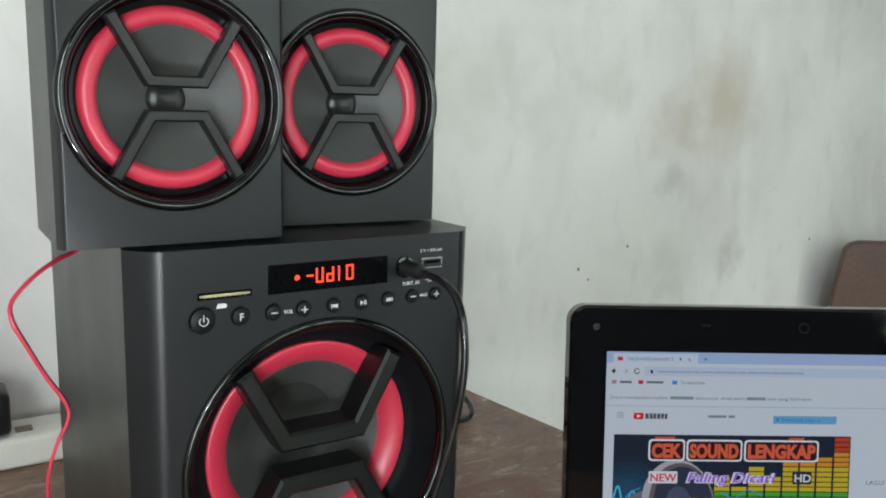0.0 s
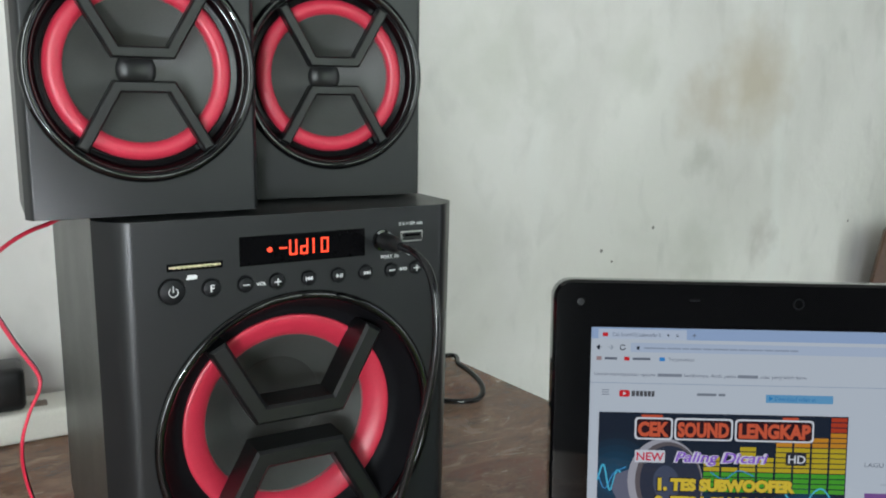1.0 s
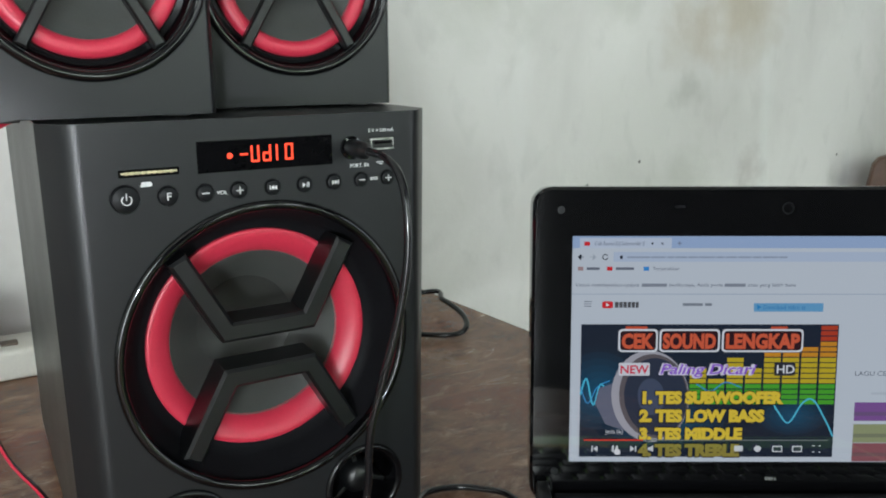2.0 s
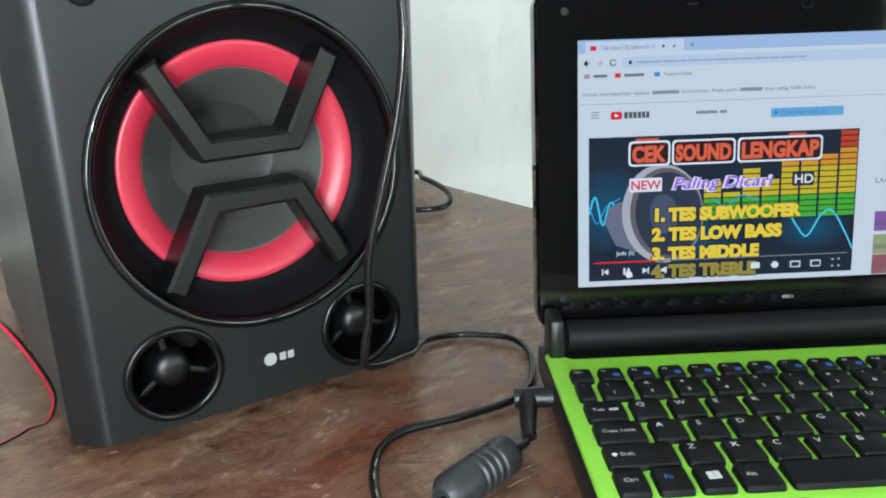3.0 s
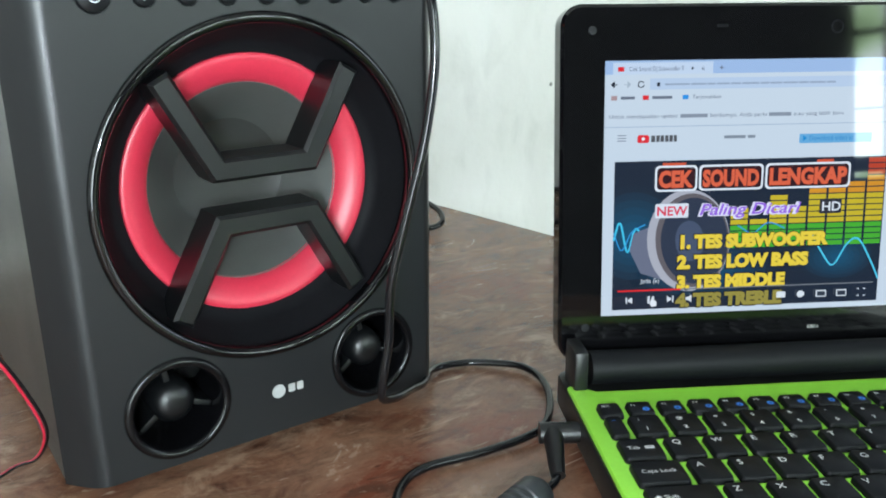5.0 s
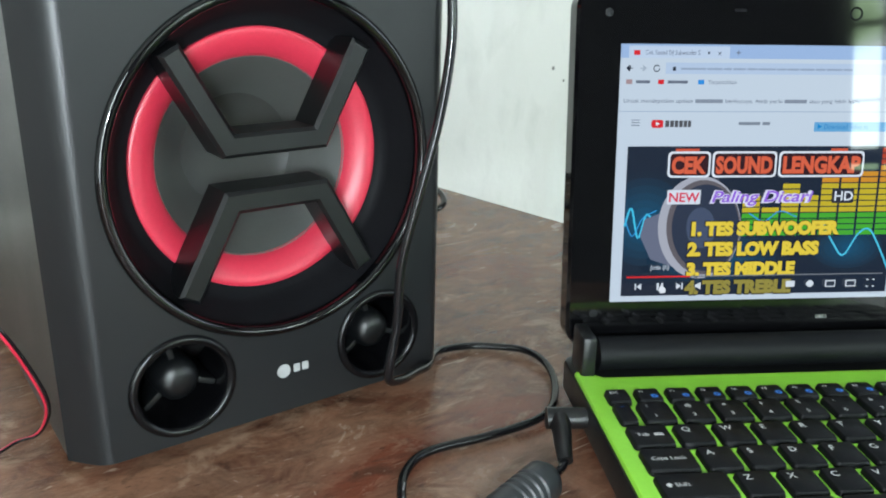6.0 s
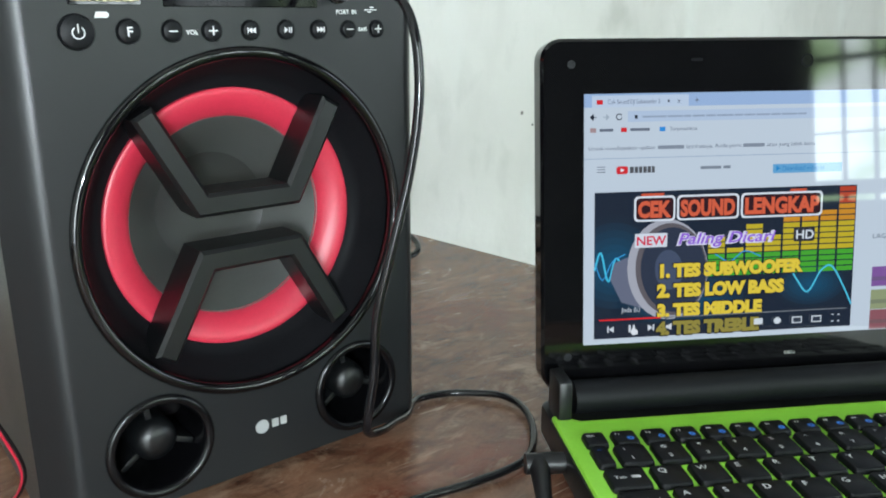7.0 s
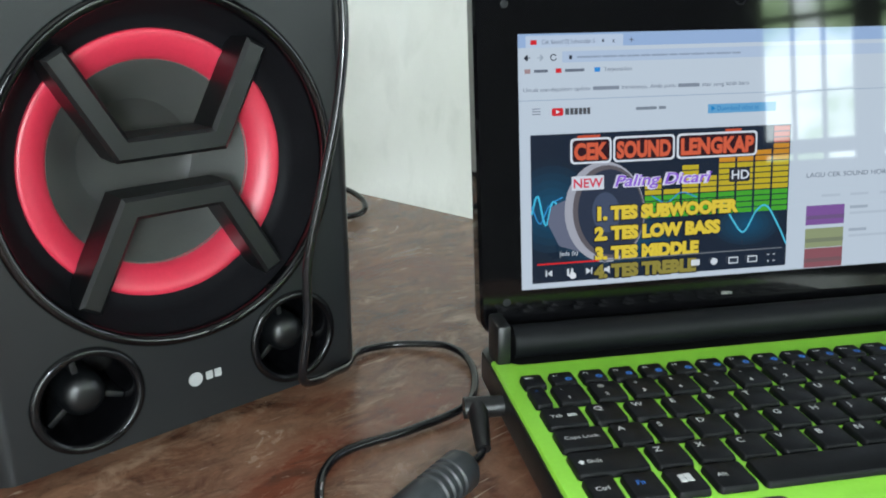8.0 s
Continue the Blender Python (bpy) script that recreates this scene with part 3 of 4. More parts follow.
def build_subwoofer():
    w, h, lift, deep = 0.199, 0.2405, 0.0085, 0.250
    sub = thing("subwoofer", ROOM @ pose(-0.1140, 0, 0), "black subwoofer with a red-ringed cone, on the table", "speaker")
    cz, ports = 0.129, ((-0.0510, 0.0362), (0.0508, 0.0358))
    part("front_panel", narrowed(front_panel(w, h, [(0.0006, cz - 0.0006, 0.0765), *[(x, z, 0.0215) for x, z in ports]], lift=lift), w, h), MAT_SHELL, sub, "dark matt plastic front panel")
    bm = bmesh.new()
    half = w / 2 - 0.0006
    back = [(-half, 0.0145), (-half, deep), (half, deep), (half, 0.0145)]
    low = [bm.verts.new((x, y, lift)) for x, y in back]
    high = [bm.verts.new((x, y, lift + h)) for x, y in back]
    for i in range(3):
        bm.faces.new((low[i], low[i + 1], high[i + 1], high[i]))
    bm.faces.new(low)
    bm.faces.new(high)
    narrowed(bm, w, h)
    part("cabinet", bm, MAT_VINYL, sub, "dark grey vinyl-covered cabinet", smooth=False)
    for x in (-0.08, 0.08):
        for y in (0.035, 0.225):
            part("foot", lathe(bmesh.new(), [(0, 0), (0.009, 0), (0.010, 0.004), (0.010, lift), (0, lift)], 0, 0, 24), MAT_CAP, sub, m=pose(x, y, 0, 90, 0, 0))
    driver(sub, 0.0006, cz - 0.0006, 0.0785, 0.0608, 0.0470, 0.0290, 0.0205, 0.0102, (0.0218, 0.0125), (0.0442, 0.0535), -0.0005, 0.002, False, 0.5, 0.0080, -0.0013)
    # bass ports
    for x, z in ports:
        port = part("bass_port", lathe(bmesh.new(), [(0.0245, 0.001), *arc(0.0222, 0.0004, 0.0023, 0, -180), (0.0195, 0.004), (0.0190, 0.055), (0, 0.055)], x, z, 64), MAT_GLOSSDISH, sub, "black gloss bass port")
        part("port_plug", lathe(bmesh.new(), [(0, 0.0035), (0.0035, 0.0036), (0.0070, 0.0048), (0.0096, 0.0078), (0.0102, 0.014), (0.0096, 0.040), (0, 0.040)], x, z, 40), MAT_BAR, port, "rounded dark centre plug")
        for a in (98, 218, 338):
            bm = box(bmesh.new(), 0.007, 0.0192, 0.010, 0.040, -0.0014, 0.0014, 0.0005)
            part("vane", bm, MAT_BAR, port, m=pose(x, 0, z) @ pose(0, 0, 0, 0, -a, 0))
    # maker's mark, as plain shapes
    part("badge", lathe(bmesh.new(), [(0.0034, -0.0003), (0.0035, 0.0), (0.0034, 0.0), (0, 0.0)], 0, 0, 32), MAT_BADGE, sub, "small round white badge", m=pose(-0.0030, -0.0002, 0.0301))
    for x in (0.0022, 0.0066):
        part("badge_mark", prism(bmesh.new(), rounded(x, x + 0.0034, 0.0281, 0.0322, 0.0006), -0.0004, 0.0), MAT_BADGE, sub, "small white block of the badge")
    build_controls(sub)
    return sub


def build_controls(sub):
    zr = 0.2138
    for name, x, r in (("power_button", -0.0660, 0.0063), ("button", -0.0468, 0.0044), ("button", -0.0295, 0.0040), ("button", -0.0128, 0.0040), ("button", 0.0045, 0.0038), ("button", 0.0214, 0.0038), ("button", 0.0376, 0.0038), ("button", 0.0532, 0.0036), ("button", 0.0688, 0.0036)):
        part(name, lathe(bmesh.new(), [(r + 0.0007, 0.0001), (r + 0.0006, -0.0003), (r, -0.0001), (r - 0.0002, -0.0012), (r - 0.0007, -0.0016), (0, -0.0017)], x, zr, 40), MAT_KEY, sub, "round black push button")

    def mark(bm, label=""):
        part("mark", bm, MAT_WHITE, sub, label or "white printed symbol", smooth=False)

    y = -0.0019
    bm = bmesh.new()
    ring = [(math.cos(radians(a)), math.sin(radians(a))) for a in range(125, 416, 10)]
    prism(bm, [(-0.0657 + 0.0024 * c, zr - 0.0002 + 0.0024 * s) for c, s in ring] + [(-0.0657 + 0.0020 * c, zr - 0.0002 + 0.0020 * s) for c, s in ring[::-1]], y, y + 0.0002)
    box(bm, -0.06592, -0.06548, y, y + 0.0002, zr - 0.0002, zr + 0.0030)
    mark(bm, "white printed power symbol")
    mark(words("F", 0.0052, pose(-0.0468, y, zr - 0.0018), 0.00008, align="CENTER"))
    for x in (-0.0295, 0.0532, -0.0128, 0.0688):
        bm = box(bmesh.new(), x - 0.0018, x + 0.0018, y, y + 0.0002, zr - 0.00025, zr + 0.00025)
        if x in (-0.0128, 0.0688):
            box(bm, x - 0.00025, x + 0.00025, y - 0.0001, y + 0.0001, zr - 0.0018, zr + 0.0018)
        mark(bm)
    for x, way, bars in ((0.0045, -1, (-1,)), (0.0214, 1, (0.4, 0.9)), (0.0376, 1, (1,))):
        bm = bmesh.new()
        for k in ((-0.5, 0.5) if len(bars) == 1 else (-0.5,)):
            x0 = x + k * 0.0016 - way * 0.0008
            prism(bm, [(x0, zr - 0.0012), (x0 + way * 0.0016, zr), (x0, zr + 0.0012)][::way], y, y + 0.0002)
        for b in bars:
            box(bm, x + b * 0.0019 - 0.0002, x + b * 0.0019 + 0.0002, y, y + 0.0002, zr - 0.0012, zr + 0.0012)
        mark(bm)
    mark(words("VOL", 0.0026, pose(-0.0212, -0.0002, zr - 0.0014), 0.00006, align="CENTER"), "small white printed word")
    mark(words("BASS", 0.0022, pose(0.0610, -0.0002, zr - 0.0008), 0.00006, align="CENTER"), "small white printed word")
    mark(words("PORT. IN", 0.0027, pose(0.0470, -0.0002, 0.2205), 0.00004), "small white printed words")
    mark(words("5 V = 500 mA", 0.0026, pose(0.0655, -0.0002, 0.2385), 0.00004, align="CENTER"), "small white printed rating")
    bm = prism(bmesh.new(), [(-0.0590, 0.2190), (-0.0545, 0.2190), (-0.0536, 0.2196), (-0.0536, 0.2206), (-0.0545, 0.2213), (-0.0582, 0.2213)], -0.0003, 0.0)
    mark(bm, "small white slot symbol")
    bm = box(bmesh.new(), 0.0625, 0.0690, -0.0003, 0.0, 0.2222, 0.2226)
    box(bm, 0.0655, 0.0675, -0.0003, 0.0, 0.2232, 0.2238)
    box(bm, 0.0640, 0.0660, -0.0003, 0.0, 0.2212, 0.2217)
    mark(bm)
    # card slot with a card in it
    part("card_slot", prism(bmesh.new(), rounded(-0.0682, -0.0408, 0.2238, 0.2275, 0.0006), -0.0004, 0.0, 0.0002), MAT_GLOSS, sub, "black card slot")
    bm = box(bmesh.new(), -0.0672, -0.0418, -0.0012, -0.0002, 0.2252, 0.2263, 0.0003)
    for i in range(9):
        box(bm, -0.0655 + i * 0.0025, -0.0640 + i * 0.0025, -0.0015, -0.0010, 0.2249, 0.2266, 0.0002)
    part("memory_card", bm, MAT_GOLD, sub, "brass-coloured card edge")
    # socket
    socket = part("usb_socket", prism(bmesh.new(), rounded(0.0590, 0.0730, 0.2290, 0.2352, 0.0008), -0.0007, 0.0, 0.0003), MAT_STEEL, sub, "bright steel socket")
    part("socket_mouth", prism(bmesh.new(), rounded(0.0600, 0.0720, 0.2299, 0.2343, 0.0005), -0.00095, -0.0006), MAT_CAP, socket, "black socket mouth")
    part("socket_tongue", box(bmesh.new(), 0.0612, 0.0708, -0.0013, -0.0009, 0.2322, 0.2335), MAT_GLOSS, socket)
    # lit display
    screen = part("display", prism(bmesh.new(), rounded(-0.0322, 0.0372, 0.2232, 0.2384, 0.0005), -0.0006, 0.0, 0.0003), MAT_DISPLAY, sub, "black gloss display window")

    def segments(code, x, z, w, h):
        t, g = 0.00085, 0.00016
        spots = {"a": (g, w - g, h - t, h), "g": (g, w - g, (h - t) / 2, (h + t) / 2), "d": (g, w - g, 0, t), "f": (0, t, h / 2 + g, h - g), "b": (w - t, w, h / 2 + g, h - g), "e": (0, t, g, h / 2 - g), "c": (w - t, w, g, h / 2 - g)}
        for c in code:
            x0, x1, z0, z1 = spots[c]
            part("segment", box(bmesh.new(), x + x0, x + x1, -0.0010, -0.0007, z + z0, z + z1), MAT_LED, screen, "lit orange-red segment")

    for code, x in (("g", -0.0115), ("bcdef", -0.0060), ("bcdeg", 0.0000), ("bc", 0.0035), ("abcdef", 0.0115)):
        segments(code, x, 0.2272, 0.0042, 0.0082)
    part("segment", lathe(bmesh.new(), [(0.0014, -0.0007), (0.0013, -0.0010), (0, -0.0010)], -0.0165, 0.2309, 16), MAT_LED, screen, "lit orange-red dot")


def build_satellite(m, label):
    w, h, deep = 0.110, 0.141, 0.080
    sat = thing("satellite_speaker", m, label, "speaker", "satellite speakers")
    cz = 0.0695
    part("front_panel", front_panel(w, h, [(0, cz, 0.0485)], 0.0040, 0.0060), MAT_SHELL, sat, "dark matt plastic front panel")
    half = w / 2 - 0.0005
    bm = bmesh.new()
    plan = [(-half, 0.0060), (-half + 0.001, deep), (half - 0.001, deep), (half, 0.0060)]
    low = [bm.verts.new((x, y, 0.0)) for x, y in plan]
    high = [bm.verts.new((x, y, h)) for x, y in plan]
    for i in range(3):
        bm.faces.new((low[i], low[i + 1], high[i + 1], high[i]))
    bm.faces.new(low)
    bm.faces.new(high)
    part("cabinet", bm, MAT_VINYL, sat, "dark grey vinyl-covered cabinet", smooth=False)
    for x in (-0.038, 0.038):
        for y in (0.018, 0.066):
            part("foot", box(bmesh.new(), x - 0.006, x + 0.006, y - 0.006, y + 0.006, -0.002, 0.0002, 0.0006), MAT_CAP, sat)
    driver(sat, 0, cz, 0.0532, 0.0434, 0.0346, 0.0098, 0.0085, 0.0056, (0.0125, 0.0080), (0.0294, 0.0374), -0.0025, 0.005)
    return sat


SUB_TOP = 0.249
subwoofer = build_subwoofer()
SAT = 0.2508
build_satellite(ROOM @ pose(-0.1858, 0.0110, SAT, 0, 0, 0.0), "dark satellite speaker with red-ringed cone, overhanging the subwoofer")
build_satellite(ROOM @ pose(-0.0755, 0.0440, SAT, 0, 0, -5.5), "dark satellite speaker with red-ringed cone, set back on the subwoofer")

# ---------------------------------------------------------------- laptop
LID = pose(0, 0.0718, -0.0089, -7.07)
KEY_TOP, DECK = 0.0300, 0.0272


def build_laptop():
    laptop = thing("laptop", pose(0, 0, 0), "open netbook with lime green deck and black keys", "laptop")
    x0, x1, front, back = -0.0337, 0.2327, -0.1180, 0.0600
    bm = bmesh.new()
    rim = rounded(x0, x1, front, 0.083, 0.008)
    rings = []
    for d, z in ((0.004, 0.0065), (0.0, 0.0105), (0.0, 0.0235), (0.0006, 0.0248)):
        rings.append([bm.verts.new((x, y, z)) for x, y in inset(rim, d)])
    bm.faces.new(rings[0])
    bm.faces.new(rings[-1])
    for a, b in zip(rings, rings[1:]):
        for i in range(len(a)):
            bm.faces.new((a[i], a[(i + 1) % len(a)], b[(i + 1) % len(b)], b[i]))
    part("base", bm, MAT_CAP, laptop, "black plastic base")
    # green deck with a raised corner beside each hinge and a notch for the hinge barrel
    outline = [(x0 + 0.0012, front + 0.001), (x1 - 0.0012, front + 0.001), (x1 - 0.0012, back), (x1 - 0.006, back + 0.0008), (x1 - 0.012, 0.0535), (x0 + 0.014, 0.0535), (x0 + 0.006, back + 0.0008), (x0 + 0.0012, back)]
    bm = bmesh.new()
    rings = [[bm.verts.new((x, y, z)) for x, y in (inset(outline, d) if d else outline)] for d, z in ((0, 0.0246), (0, DECK - 0.0012), (0.0006, DECK - 0.0003), (0.0018, DECK))]
    bm.faces.new(rings[0])
    bm.faces.new(rings[-1])
    for a, b in zip(rings, rings[1:]):
        for i in range(len(a)):
            bm.faces.new((a[i], a[(i + 1) % len(a)], b[(i + 1) % len(b)], b[i]))
    part("deck", bm, MAT_GREEN, laptop, "lime green plastic deck")
    for x, y in ((x0 + 0.02, front + 0.02), (x1 - 0.02, front + 0.02), (x0 + 0.02, 0.066), (x1 - 0.02, 0.066)):
        part("foot", lathe(bmesh.new(), [(0, 0), (0.006, 0), (0.0065, 0.001), (0.0065, 0.0068), (0, 0.0068)], 0, 0, 20), MAT_CAP, laptop, m=pose(x, y, 0, 90, 0, 0))
    part("touchpad", prism(bmesh.new(), rounded(0.062, 0.132, -0.112, -0.0760, 0.003), -0.0002, 0.0002), MAT_GREEN, laptop, "lime green touchpad", m=pose(0, 0, DECK) @ pose(0, 0, 0, -90, 0, 0))
    # hinges
    for x in (x0 + 0.0065, x1 - 0.0065):
        part("hinge_cover", box(bmesh.new(), x - 0.0035, x + 0.0035, 0.0545, 0.0745, 0.0240, 0.0470, 0.0015), MAT_CAP, laptop, "dark grey hinge cover")
    bm = tube(bmesh.new(), [(x0 + 0.0135, 0.0668, 0.0335), (0.1, 0.0668, 0.0335), (x1 - 0.0135, 0.0668, 0.0335)], 0.0085, 24, 1)
    part("hinge_barrel", bm, MAT_KEY, laptop, "black hinge barrel")
    build_lid(laptop, x0, x1)
    build_keys(laptop)
    # sticker on the palm rest, a made mark in plain shapes
    sticker = part("sticker", prism(bmesh.new(), rounded(-0.0262, 0.0450, -0.0868, -0.0715, 0.003), -0.0002, 0.0), MAT_STICKERDARK, laptop, "dark sticker with yellow blocks", m=pose(0, 0, DECK + 0.0001) @ pose(0, 0, 0, -90, 0, 0))
    for i in range(7):
        a = -0.0245 + i * 0.0098
        wide = 0.0088 if i != 5 else 0.0040
        bm = bmesh.new()
        prism(bm, [(a, -0.0852), (a + wide, -0.0852), (a + wide, -0.0815), (a + wide - 0.0028, -0.0815), (a + wide - 0.0028, -0.0795), (a + wide, -0.0795), (a + wide, -0.0738), (a + 0.0012, -0.0738), (a, -0.0755)], -0.0002, 0.0)
        part("sticker_block", bm, MAT_STICKER, sticker, m=pose(0, 0, DECK + 0.0005) @ pose(0, 0, 0, -90, 0, 0))
    return laptop


def build_lid(laptop, x0, x1):
    s0, s1 = 0.0415, 0.2192
    bm = prism(bmesh.new(), rounded(x0, x1, s0, s1, 0.0105, 8), -0.0006, 0.0125, 0.0016)
    part("lid", bm, MAT_GLOSS, laptop, "black gloss display lid", m=LID)
    for x, z in ((-0.0184, 0.2067), (0.2174, 0.2067), (-0.0200, 0.0595), (0.2190, 0.0595)):
        part("bumper", lathe(bmesh.new(), [(0.0022, -0.0005), (0.0020, -0.0014), (0, -0.0016)], x, z, 20), MAT_KEY, laptop, "small rubber bumper", m=LID)
    part("webcam", lathe(bmesh.new(), [(0.0034, -0.0005), (0.0033, -0.0008), (0.0026, -0.0008), (0.0024, -0.0006), (0, -0.0005)], 0.1045, 0.2075, 28), MAT_DISH, laptop, "black webcam lens with a gloss ring", m=LID)
    part("microphone", prism(bmesh.new(), rounded(0.0430, 0.0490, 0.2077, 0.2092, 0.0006), -0.0009, -0.0004), MAT_DISH, laptop, m=LID)
    part("maker_mark", prism(bmesh.new(), rounded(0.0985, 0.1045, 0.0545, 0.0562, 0.0004), -0.0009, -0.0004), MAT_STEEL, laptop, "small silver mark", m=LID)
    build_display(laptop)


def build_display(laptop):
    """The lit display and what it shows: a browser page with a paused video."""
    m = LID
    y0 = -0.0008

    def sub_y(k):
        return y0 - 0.00012 * k

    page = part("screen", sheet(bmesh.new(), -0.0119, 0.2107, 0.0652, 0.1924, y0), lit("page_white", (0.84, 0.91, 1.0), 0.47), laptop, "lit screen showing a browser page", m=m, smooth=False)

    def patch(name, x0, x1, z0, z1, colour, k=1, power=0.9, label=""):
        return part(name, sheet(bmesh.new(), x0, x1, z0, z1, sub_y(k)), shade(colour, power), page, label, m=m, smooth=False)

    kept = {}

    def shade(colour, power=0.9):
        key = (colour, power)
        if key not in kept:
            kept[key] = lit("lit_patch", colour, power)
        return kept[key]

    def text(body, x, z, size, colour, k=2, bold=0.0, width=None, shear=0.0, power=0.9, align="LEFT"):
        return part("lettering", words(body, size, pose(x, sub_y(k), z), bold, shear, align, width), shade(colour, power), page, "", m=m, smooth=False)

    def outline(name, pts, colour, k, power=0.9):
        bm = bmesh.new()
        bm.faces.new([bm.verts.new((x, sub_y(k), z)) for x, z in pts])
        bmesh.ops.triangulate(bm, faces=bm.faces[:])
        return part(name, bm, shade(colour, power), page, "", m=m, smooth=False)

    dark, grey, red = (0.03, 0.035, 0.05), (0.17, 0.19, 0.24), (0.75, 0.02, 0.03)
    # browser bars
    patch("tab_strip", -0.0119, 0.2107, 0.1858, 0.1924, (0.40, 0.53, 0.78))
    patch("tab", -0.0080, 0.0420, 0.1858, 0.1915, (0.62, 0.70, 0.84), 2)
    patch("tab_icon", -0.0056, -0.0025, 0.1872, 0.1894, red, 3)
    text("Cek Sound DJ Subwoofer S", 0.0000, 0.1874, 0.0031, grey, 3, width=0.027)
    patch("tab_speaker", 0.0310, 0.0320, 0.1878, 0.1890, dark, 3)
    text("x", 0.0360, 0.1874, 0.0034, dark, 3)
    text("+", 0.0448, 0.1868, 0.0050, grey, 3)
    for cx, way, colour in ((-0.0073, 1, dark), (-0.0008, -1, (0.45, 0.50, 0.56))):
        patch("arrow_icon", cx - 0.0016, cx + 0.0016, 0.1808, 0.1812, colour, 3)
        outline("arrow_icon", [(cx - way * 0.0018, 0.1810), (cx - way * 0.0002, 0.1826), (cx + way * 0.0003, 0.1823), (cx - way * 0.0010, 0.1810), (cx + way * 0.0003, 0.1797), (cx - way * 0.0002, 0.1794)][::way], colour, 4)
    for a in range(30, 331, 20):
        p, q = radians(a), radians(a + 21)
        outline("reload_icon", [(0.0060 + k * math.cos(w), 0.1810 + k * math.sin(w)) for k, w in ((0.0012, p), (0.0017, p), (0.0017, q), (0.0012, q))], dark, 3)
    patch("address_field", 0.0105, 0.1900, 0.1784, 0.1838, (0.55, 0.64, 0.80), 2)
    patch("lock_icon", 0.0140, 0.0155, 0.1799, 0.1818, dark, 3)
    x = 0.0180
    for wide in (0.0125, 0.0078, 0.0040, 0.0065, 0.0052, 0.0088, 0.0045, 0.0060, 0.0074, 0.0050, 0.0082, 0.0046):
        patch("address_bar", x, x + wide, 0.1804, 0.1813, (0.36, 0.42, 0.52), 3)
        x += wide + 0.0006
    for i, (x, c) in enumerate(((-0.0088, (0.45, 0.3, 0.3)), (0.0070, red), (0.0270, (0.05, 0.3, 0.75)))):
        patch("bookmark_icon", x, x + 0.0030, 0.1735, 0.1757, c, 3)
    patch("bookmark_bar", -0.0040, 0.0030, 0.1739, 0.1753, grey, 3)
    patch("bookmark_bar", 0.0118, 0.0218, 0.1739, 0.1753, grey, 3)
    text("Terjemahkan", 0.0320, 0.1737, 0.0027, grey, 3, width=0.0145)
    text("Untuk mendapatkan update", -0.0098, 0.1647, 0.0028, grey, 3, width=0.0345)
    patch("notice_bar", 0.0262, 0.0400, 0.1646, 0.1664, (0.28, 0.31, 0.37), 3)
    text("berikutnya, Anda perlu", 0.0412, 0.1647, 0.0028, grey, 3, width=0.0290)
    patch("notice_bar", 0.0715, 0.0830, 0.1646, 0.1664, (0.28, 0.31, 0.37), 3)
    text("atau yang lebih baru", 0.0842, 0.1647, 0.0028, grey, 3, width=0.0260)
    patch("divider", -0.0119, 0.2107, 0.1603, 0.1607, (0.42, 0.50, 0.62), 2)
    for i in range(3):
        patch("menu_line", -0.0052, -0.0010, 0.1536 + i * 0.0013, 0.1540 + i * 0.0013, grey, 3)
    outline("site_mark", rounded(0.0048, 0.0108, 0.1526, 0.1565, 0.0011), red, 3)
    outline("site_mark", [(0.0070, 0.1536), (0.0070, 0.1556), (0.0090, 0.1546)], (0.95, 0.95, 0.95), 4)
    for x, w in ((0.0118, 0.0020), (0.0143, 0.0018), (0.0165, 0.0018), (0.0188, 0.0018), (0.0210, 0.0018), (0.0232, 0.0016)):
        patch("site_mark", x, x + w, 0.1530, 0.1562, (0.10, 0.10, 0.11), 3)
    patch("search_bar", 0.0490, 0.0600, 0.1540, 0.1555, (0.25, 0.28, 0.33), 3)
    patch("search_bar", 0.0612, 0.0650, 0.1540, 0.1555, (0.25, 0.28, 0.33), 3)
    patch("download_button", 0.0880, 0.1260, 0.1508, 0.1555, (0.16, 0.42, 0.70), 3)
    outline("download_icon", [(0.0898, 0.1520), (0.0898, 0.1546), (0.0920, 0.1533)], (0.02, 0.25, 0.6), 4)
    text("Download video as", 0.0930, 0.1521, 0.0034, (0.05, 0.25, 0.55), 4, width=0.0230)
    # video
    vx0, vx1, vz0, vz1 = -0.0063, 0.1353, 0.0681, 0.1436
    video = patch("video", vx0, vx1, vz0, vz1, (0.012, 0.020, 0.038), 1, 0.9)
    tops = (0.1000, 0.1185, 0.1125, 0.1245, 0.1195, 0.1345, 0.1370, 0.1290, 0.1420)
    for i, top in enumerate(tops):
        a = 0.0440 + i * 0.0102
        z = 0.0985
        while z < top:
            t = (z - 0.0985) / 0.044
            colour = (0.10, 0.50, 0.03) if t < 0.22 else (0.72, 0.55, 0.02) if t < 0.55 else (0.80, 0.34, 0.02) if t < 0.8 else (0.60, 0.06, 0.02)
            patch("level_block", a, a + 0.0090, z, z + 0.0024, colour, 3, 0.8)
            z += 0.0030
    for x, w in ((0.0180, 0.012), (0.0980, 0.009)):
        patch("level_block", x, x + w, 0.1405, 0.1425, (0.70, 0.10, 0.04), 3)

